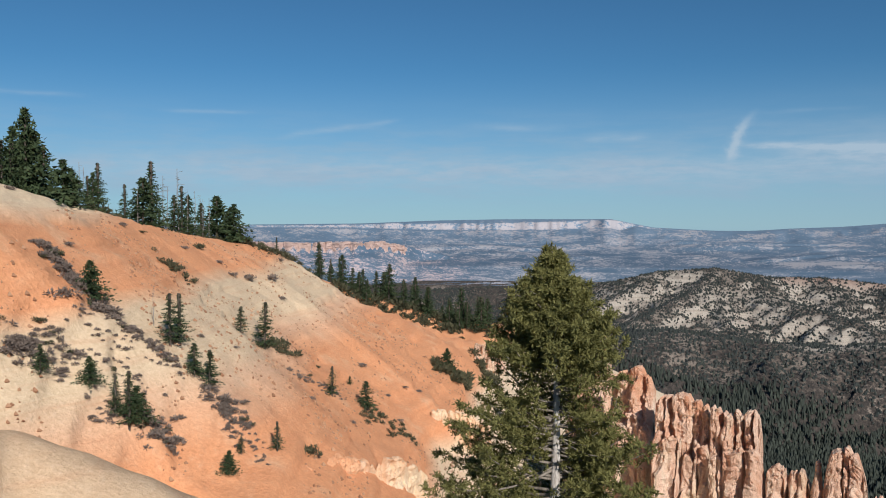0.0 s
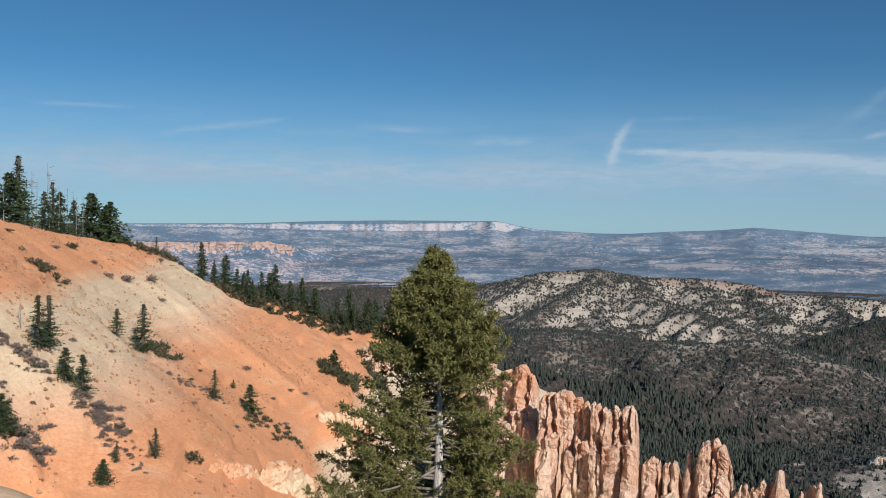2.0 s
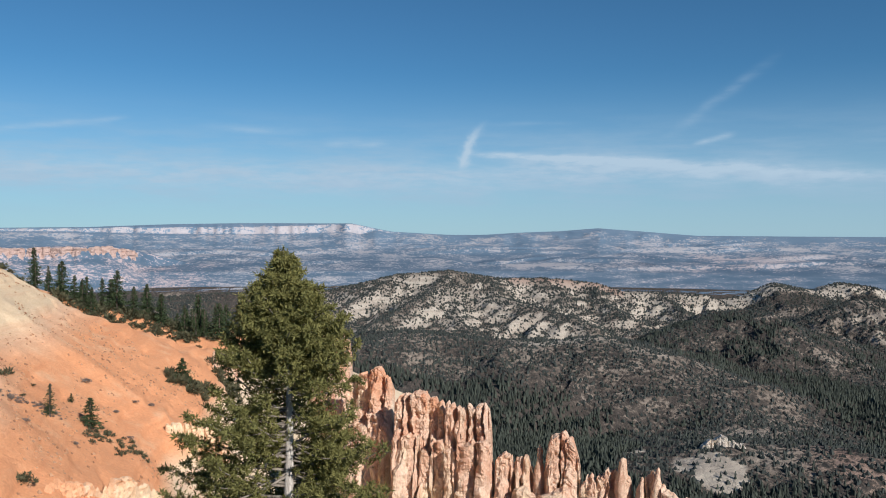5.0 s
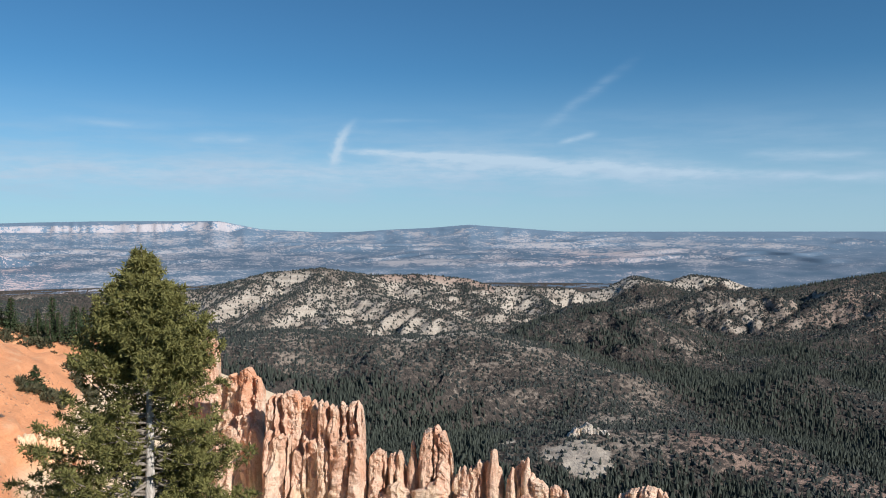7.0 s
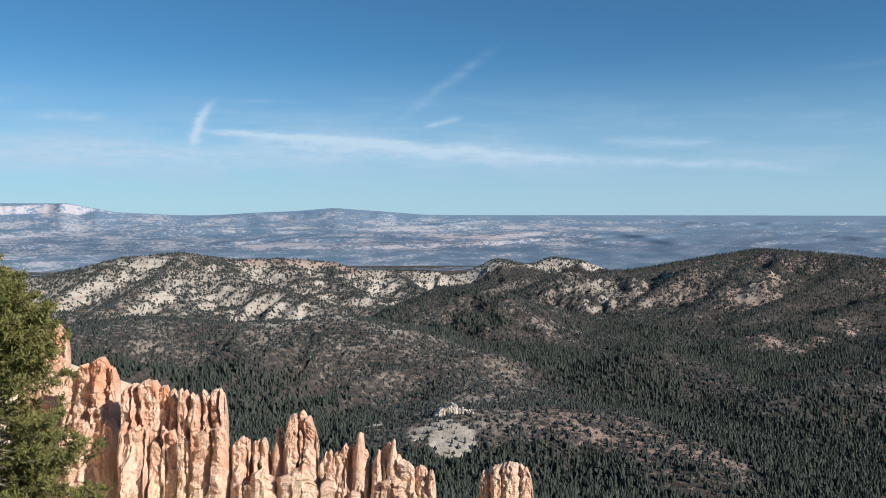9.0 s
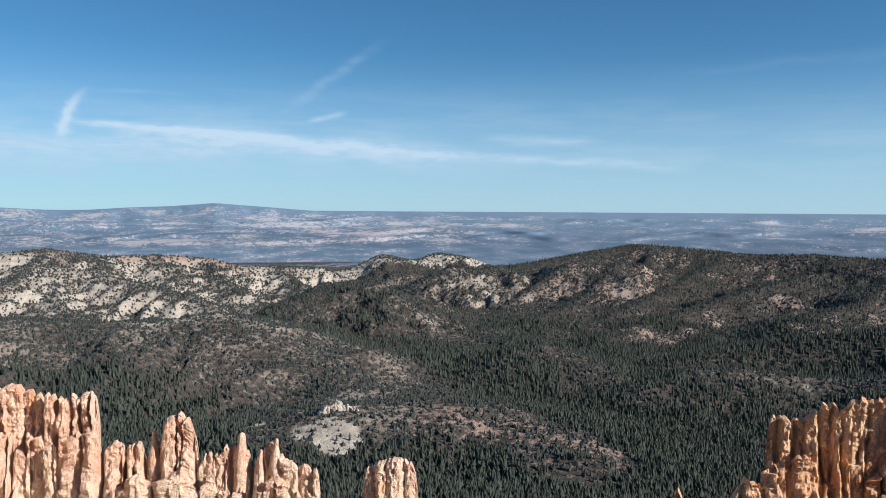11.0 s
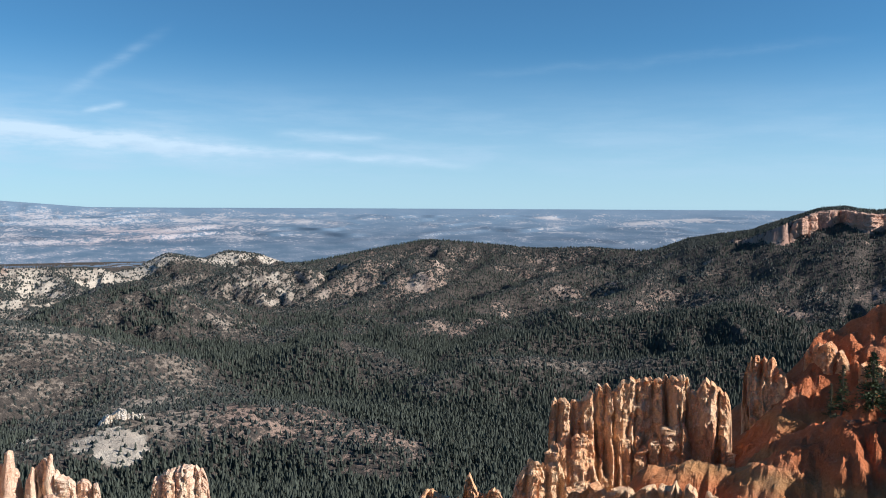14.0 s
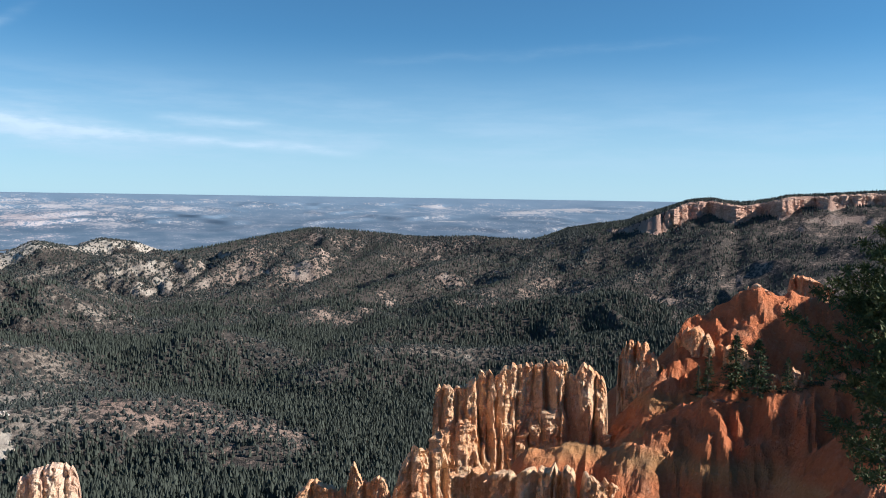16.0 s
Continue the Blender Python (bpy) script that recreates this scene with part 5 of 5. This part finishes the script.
snag_kinds = [make_snag(230 + i, 1.0) for i in range(3)]


def stand(kind, spot, tall, label, category, group, rng, full=1.15):
    ob = copy_thing(kind, Matrix.Translation(spot) @ pose(0, 0, 0, 0, 0, rng.uniform(0, 360)) @ Matrix.Diagonal((tall * full, tall * full, tall, 1)))
    return tagged(ob, label, category, group)


def build_trees():
    rng = random.Random(8)
    for b, r, h in SLOPE_FIRS:
        stand(rng.choice(fir_kinds), on_hill(b, r), h * 1.05, "small dark green fir rooted in the orange slope", "fir tree", "firs on the slope", rng, 1.5)
    for b, r, h in SLOPE_PINES:
        stand(pine_kind, on_hill(b, r), h, "bushy dark pinyon pine on the orange slope", "pine tree", "pines on the slope", rng)
    for b, r, h in RED_FIRS:
        stand(rng.choice(fir_kinds), on_red(b, r), h * 1.05, "dark green fir on a red badland spur", "fir tree", "firs on the red spur", rng, 1.1)
    rim_b, rim_r = [c[0] for c in RIM], [c[1] for c in RIM]
    for b, h in RIM_FIRS:
        r = float(np.interp(b, rim_b, rim_r)) + rng.uniform(1, 5)
        kind = pine_kind if rng.random() < 0.2 else rng.choice(fir_kinds)
        stand(kind, on_hill(b, r), h * 1.08, "tall dark fir on the canyon rim", "fir tree", "firs along the rim", rng)
    for b, h in [(-26.6, 11.0), (-27.3, 8.0), (-22.8, 6.0)]:
        stand(pine_kind, on_hill(b, float(np.interp(b, rim_b, rim_r)) + 2), h, "tall irregular pine on the canyon rim", "pine tree", "pines along the rim", rng, 0.75)
    for b, h in RIM_SNAGS + [(-17.1, 9.0), (-16.3, 9.5), (-18.5, 11.0)]:
        r = float(np.interp(b, rim_b, rim_r)) + rng.uniform(1, 6)
        stand(rng.choice(snag_kinds), on_hill(b, r), h, "bare grey dead tree on the canyon rim", "dead tree", "dead trees along the rim", rng)
    stand(snag_kinds[0], on_hill(-19.2, 91.4), 4.2, "bare grey dead pole of a tree on the pale slope", "dead tree", "", rng)
    bench_b, bench_r = [c[0] for c in BENCH], [c[1] for c in BENCH]
    more = BACK_FIRS + [(rng.uniform(-8.5, 3.5), rng.uniform(5, 9)) for _ in range(34)]
    for i, (b, h) in enumerate(more):
        r = float(np.interp(b, bench_b, bench_r)) + (rng.uniform(-3, 2) if i < len(BACK_FIRS) else rng.uniform(-8, 22))
        stand(rng.choice(fir_kinds), on_hill(b, r), h * 1.1, "dark fir in the wood behind the slope", "fir tree", "wood behind the slope", rng)
    for i in range(16):
        b = rng.uniform(-29, -13.5)
        r = float(np.interp(b, rim_b, rim_r)) + rng.uniform(6, 26)
        stand(rng.choice(fir_kinds), on_hill(b, r), rng.uniform(4, 8), "dark fir on the canyon rim", "fir tree", "firs along the rim", rng)


build_trees()
for kind in fir_kinds + [pine_kind] + snag_kinds:
    for o in (*kind.children_recursive, kind):
        bpy.data.objects.remove(o)

# brush: lines of shrubs down the gullies (bearing, distance at both ends, how many, size), then single ones
BRUSH = [(-26.2, 92.7, -24.0, 90.3, 12, 1.5), (-24.0, 90.3, -21.7, 87.7, 12, 1.2), (-21.7, 87.7, -20.0, 86.7, 9, 0.8), (-20.0, 86.7, -17.6, 85.8, 14, 0.7), (-18.9, 122.3, -16.8, 122.2, 9, 1.0), (-15.9, 85.7, -14.3, 84.6, 11, 1.0), (-14.3, 84.6, -13.0, 84.1, 8, 0.7), (-14.7, 83.1, -12.1, 81.0, 9, 0.5)]
BRUSH += [(-10.6, 111.1, -7.1, 116.1, 12, 0.7), (-5.4, 116.0, -1.9, 123.3, 18, 0.8), (-12.1, 116.1, -10.0, 123.4, 7, 1.3), (-26.3, 80.8, -24.0, 81.1, 9, 0.9), (-28.1, 78.7, -26.3, 79.1, 9, 1.1), (-23.4, 77.6, -18.3, 78.9, 16, 0.8), (-20.0, 78.9, -18.0, 79.0, 10, 1.0), (-28.1, 77.9, -24.4, 79.8, 7, 0.9)]
BRUSH += [(-0.5, 171.6, 1.8, 175.5, 13, 2.4), (2.4, 208.8, 3.6, 189.3, 9, 2.4), (-24.3, 84.4, -20.7, 84.4, 7, 0.6), (-23.4, 81.2, -20.0, 82.0, 7, 0.6)]
BRUSH += [(-25, 126, -14, 188, 26, 1.6), (-13.8, 187, -9.5, 199, 12, 1.8), (-7.5, 270, 2.5, 258, 30, 3.2), (-6, 262, 3.5, 250, 22, 2.6), (83, 97, 91, 98, 8, 0.8)]
SINGLES = [(-16.4, 152.2, 2.3), (-15.1, 151.2, 1.6), (-14.3, 146.8, 2.0), (-13.2, 150.9, 2.7), (-11.6, 158.2, 3.0), (-11.1, 186.8, 2.5), (-11.0, 150.2, 1.8), (-5.6, 141.8, 2.1), (-13.6, 87.4, 1.4), (-17.9, 81.7, 1.6), (-9.1, 86.7, 2.4), (-1.6, 146.0, 1.6), (-2.7, 143.3, 1.4), (-3.8, 135.0, 1.1), (-18.6, 82.4, 0.8), (-24.3, 98.3, 1.3), (-24.6, 85.3, 2.3), (-17.3, 142.1, 1.4), (-27.5, 106.3, 1.3), (-21.1, 130.1, 1.8), (-19.9, 135.6, 1.3), (-16.2, 96.0, 1.2), (-14.0, 99.0, 0.9), (-9.0, 104.0, 1.0), (-3.0, 128.0, 1.2), (-8.6, 126.0, 1.1), (-6.2, 108.0, 1.0)]


def build_brush():
    rng = random.Random(21)
    grey = [shrub_mesh(300 + i, mat_shrub, rng.uniform(0.7, 1.0), 1.0) for i in range(4)]
    green = [shrub_mesh(310 + i, mat_green, rng.uniform(0.8, 1.1), 0.9) for i in range(3)]

    def bush(b, r, size, leafy):
        ob = new("shrub", rng.choice(green if leafy else grey))
        spot = on_red(b, r) if b > 50 else on_hill(b, r)
        ob.matrix_world = Matrix.Translation(spot) @ pose(0, 0, 0, 0, 0, rng.uniform(0, 360)) @ Matrix.Diagonal((size * 0.60, size * 0.60, size * rng.uniform(0.36, 0.58), 1))
        tagged(ob, "low dark green shrub on the bare slope" if leafy else "low grey-brown leafless shrub on the bare slope", "shrub", "shrubs on the slope")

    clumps, litter, nr = [], [], np.random.default_rng(22)

    def thicket(b0, r0, b1, r1, n, size, pile=clumps):
        # brush too thick and far to tell apart
        for i in range(n):
            t = (i + rng.random()) / n
            spot = on_hill(b0 + t * (b1 - b0) + rng.gauss(0, 0.25), r0 + t * (r1 - r0) + rng.gauss(0, 2 if pile is clumps else 0.8))
            k = size * rng.uniform(0.3, 0.8)
            d = nr.normal(size=(70, 3))
            d /= np.linalg.norm(d, axis=1, keepdims=True)
            d[:, 2] = np.abs(d[:, 2])
            s = k * nr.uniform(0.3, 0.6, 70)
            pile.append(sprays(nr, np.array(spot) + d * k * nr.uniform(0.3, 0.9, (70, 1)), d, s, s * 0.6))

    for b0, r0, b1, r1, n, size in BRUSH:
        n = int(n * 1.5)
        if r0 > 115:
            thicket(b0, r0, b1, r1, n * 2, size)
            continue
        for i in range(n):
            t = (i + rng.random()) / n
            if i % 2 and r0 > 60 and b0 < 50:
                thicket(b0 + t * (b1 - b0), r0 + t * (r1 - r0), b0 + t * (b1 - b0) + 0.5, r0 + t * (r1 - r0), 3, size * 0.7, litter)
            bush(b0 + t * (b1 - b0) + rng.gauss(0, 0.16), r0 + t * (r1 - r0) + rng.gauss(0, 0.7), size * rng.uniform(0.7, 1.7), rng.random() < (0.7 if r0 > 240 or b0 > 50 else 0.1))
    for b, r, size in SINGLES:
        bush(b, r, size, rng.random() < 0.25)
    tagged(new("brush", mesh("brush", *joined(clumps), mat_green)), "low dark brush along the rim and the bench", "brush", kind="stuff")
    tagged(new("dry_brush", mesh("dry_brush", *joined(litter), mat_shrub)), "dry grey-brown brush matted along the gullies", "brush", kind="stuff")


build_brush()


def build_rubble():
    """Loose stones on the slopes."""
    rng = np.random.default_rng(77)
    n = 9000
    b = rng.uniform(-29, 4, n)
    r = rng.uniform(56, 190, n)
    keep = fbm(b * 3, r * 0.3, 6, 3, 7) > -0.05
    b, r = b[keep], r[keep]
    x, y = r * np.sin(np.radians(b)), r * np.cos(np.radians(b))
    o = np.stack([x, y, hillside(x, y)], -1)
    size = rng.gamma(2.0, 0.085, len(o)).clip(0.05, 0.32)
    unit = np.array([(1, 0, 0), (-1, 0, 0), (0, 1, 0), (0, -1, 0), (0, 0, 1), (0, 0, -1)], float)
    v = o[:, None] + unit[None] * size[:, None, None] * rng.uniform(0.5, 1.2, (len(o), 6, 1))
    tri = np.array([(0, 2, 4), (2, 1, 4), (1, 3, 4), (3, 0, 4), (2, 0, 5), (1, 2, 5), (3, 1, 5), (0, 3, 5)])
    f = (tri[None] + (np.arange(len(o)) * 6)[:, None, None]).reshape(-1, 3)
    m = leaf_material("loose_stone", (0.20, 0.085, 0.045), (0.50, 0.30, 0.18))
    tagged(new("rubble", mesh("rubble", v.reshape(-1, 3), f, m)), "loose rust-coloured stones on the slope", "stones", kind="stuff")


build_rubble()


# ---- the fir below the lookout, and its dark neighbour ----
def near_fir(seed, tall, profile, n_branch, lean, twin, leaf):
    """A young fir: pale trunk, limbs in loose whorls with upturned ends, and twigs set with needles."""
    rng = np.random.default_rng(seed)
    z = np.linspace(-0.4, tall, 22)
    axis = np.column_stack([lean[0] * (1 - z / tall) + 0.03 * np.sin(z * 1.3), lean[1] * (1 - z / tall) + 0.02 * np.cos(z * 1.1), z])
    ob = new("fir_tree")
    tv, tf = tube(axis, np.interp(z, [-0.4, tall * 0.5, tall], [0.17, 0.085, 0.008]), 12)
    part("trunk", mesh("trunk", tv, tf, mat_bark, True), ob, "pale grey bark")
    limbs, pieces = [], []
    leaders = [(axis[-5], np.array([0.0, 0, 1.0]), 0.0)]
    if twin:
        second = np.array([axis[-6], axis[-6] + (-0.16, 0.0, 0.25), axis[-6] + (-0.26, 0.02, 0.75), axis[-6] + (-0.27, 0.02, 1.12)])
        limbs.append(tube(second, [0.03, 0.025, 0.015, 0.005], 6))
    base, way, size, wide = [], [], [], []

    def needles(p, q, n, length, loose=0.62):
        t = rng.random((n, 1)) ** 0.8
        o = p + (q - p) * t
        d = (q - p) / (np.linalg.norm(q - p) + 1e-9)
        w = d * 0.75 + rng.normal(0, loose, (n, 3)) + (0, 0, 0.15)
        w /= np.linalg.norm(w, axis=1, keepdims=True)
        base.append(o)
        way.append(w)
        size.append(rng.uniform(0.6, 1.2, n) * length)
        wide.append(rng.uniform(0.016, 0.030, n))

    def tuft(q, n, radius):
        w = rng.normal(0, 1, (n, 3)) + (0, 0, 0.35)
        w /= np.linalg.norm(w, axis=1, keepdims=True)
        base.append(q + w * radius * rng.random((n, 1)))
        way.append(w)
        size.append(rng.uniform(0.045, 0.085, n))
        wide.append(rng.uniform(0.020, 0.036, n))

    def limb(start, a, length, rise, thick):
        s = np.linspace(0, 1, 6)
        sag = -0.22 * s + 0.34 * s**2.2 + rise * s
        bend = rng.normal(0, 0.22) * s**2
        path = start + np.column_stack([np.cos(a + bend) * s * length, np.sin(a + bend) * s * length, sag * length])
        limbs.append(tube(path, np.interp(s, [0, 1], [thick, 0.004]), 5))
        k = max(4, int(length / 0.10))
        bare = 0.10 if start[2] > tall * 0.76 else rng.uniform(0.1, 0.4)
        for t in np.linspace(bare, 1.0, k):
            p = np.array([np.interp(t, s, path[:, i]) for i in range(3)])
            for sgn in (-1, 1):
                sa = a + sgn * rng.uniform(0.4, 1.4)
                tl = (0.08 + 0.20 * (1 - t) ** 0.6 * length) * rng.uniform(0.5, 1.3)
                q = p + tl * np.array([math.cos(sa), math.sin(sa), rng.uniform(-0.35, 0.7)])
                needles(p, q, int(7 + 34 * tl), 0.065)
                tuft(q, 14, 0.06)
        tuft(path[-1], 26, 0.08)

    def trunk_at(h):
        return np.array([np.interp(h, z, axis[:, 0]), np.interp(h, z, axis[:, 1]), h])

    for i in range(n_branch):
        # the head is full and egg-shaped, the lower limbs long and loose
        down = 0.10 + 2.0 * rng.random() ** 0.75 if i < 0.42 * n_branch else 1.8 + (0.93 * tall - 1.8) * rng.random()
        h = tall - down
        a = rng.random() * 6.283
        if 3.0 < h < 6.5 and math.cos(a + 1.70) > 0.72 and rng.random() < 0.85:
            continue
        L = np.interp(down, *profile) * (rng.uniform(0.6, 1.05) if down < 1.8 else rng.uniform(0.45, 1.12))
        if twin and down > 2.4 and math.cos(a) > -0.1:
            L *= 0.80
        rise = rng.uniform(-0.1, 0.35) if down < 2.0 else rng.uniform(-0.25, 0.45)
        limb(trunk_at(h), a, L, rise, 0.010 + 0.011 * L)
    needles(trunk_at(tall * 0.955), trunk_at(tall) + (0, 0, 0.06), 110, 0.06)
    if twin:
        for p, q in zip(second[1:], second[2:]):
            needles(p, q, 70, 0.07)
        for i in range(14):
            limb(second[2] + (second[3] - second[2]) * rng.uniform(-0.8, 0.8), rng.random() * 6.283, rng.uniform(0.12, 0.32), 0.35, 0.008)
    lv, lf = joined(limbs)
    tagged(part("branchwork", mesh("branchwork", lv, lf, mat_limb, True), ob, "thin grey branches"), kind="stuff")
    nv, nf = sprays(rng, np.concatenate(base), np.concatenate(way), np.concatenate(size), np.concatenate(wide))
    part("crown", mesh("crown", nv, nf, leaf), ob, "olive green needles" if twin else "green needles coloured darker for shade")
    return ob


fir = near_fir(41, 8.3, ([0, 0.2, 0.45, 0.75, 1.25, 1.9, 3.0, 4.2, 7.5], [0.05, 0.13, 0.27, 0.52, 0.84, 1.06, 1.45, 1.95, 2.3]), 600, (0.15, -0.05), True, mat_near)
fir.location = at(7.55, 14.0, -7.05)
tagged(fir, "young fir with a pale trunk growing below the lookout", "fir tree")
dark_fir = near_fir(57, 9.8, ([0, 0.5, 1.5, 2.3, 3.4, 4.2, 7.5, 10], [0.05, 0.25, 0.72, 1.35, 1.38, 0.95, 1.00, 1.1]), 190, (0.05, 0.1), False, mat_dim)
dark_fir.location = at(96.8, 12.0, -7.75)
tagged(dark_fir, "shaded dark fir beside the lookout", "fir tree")
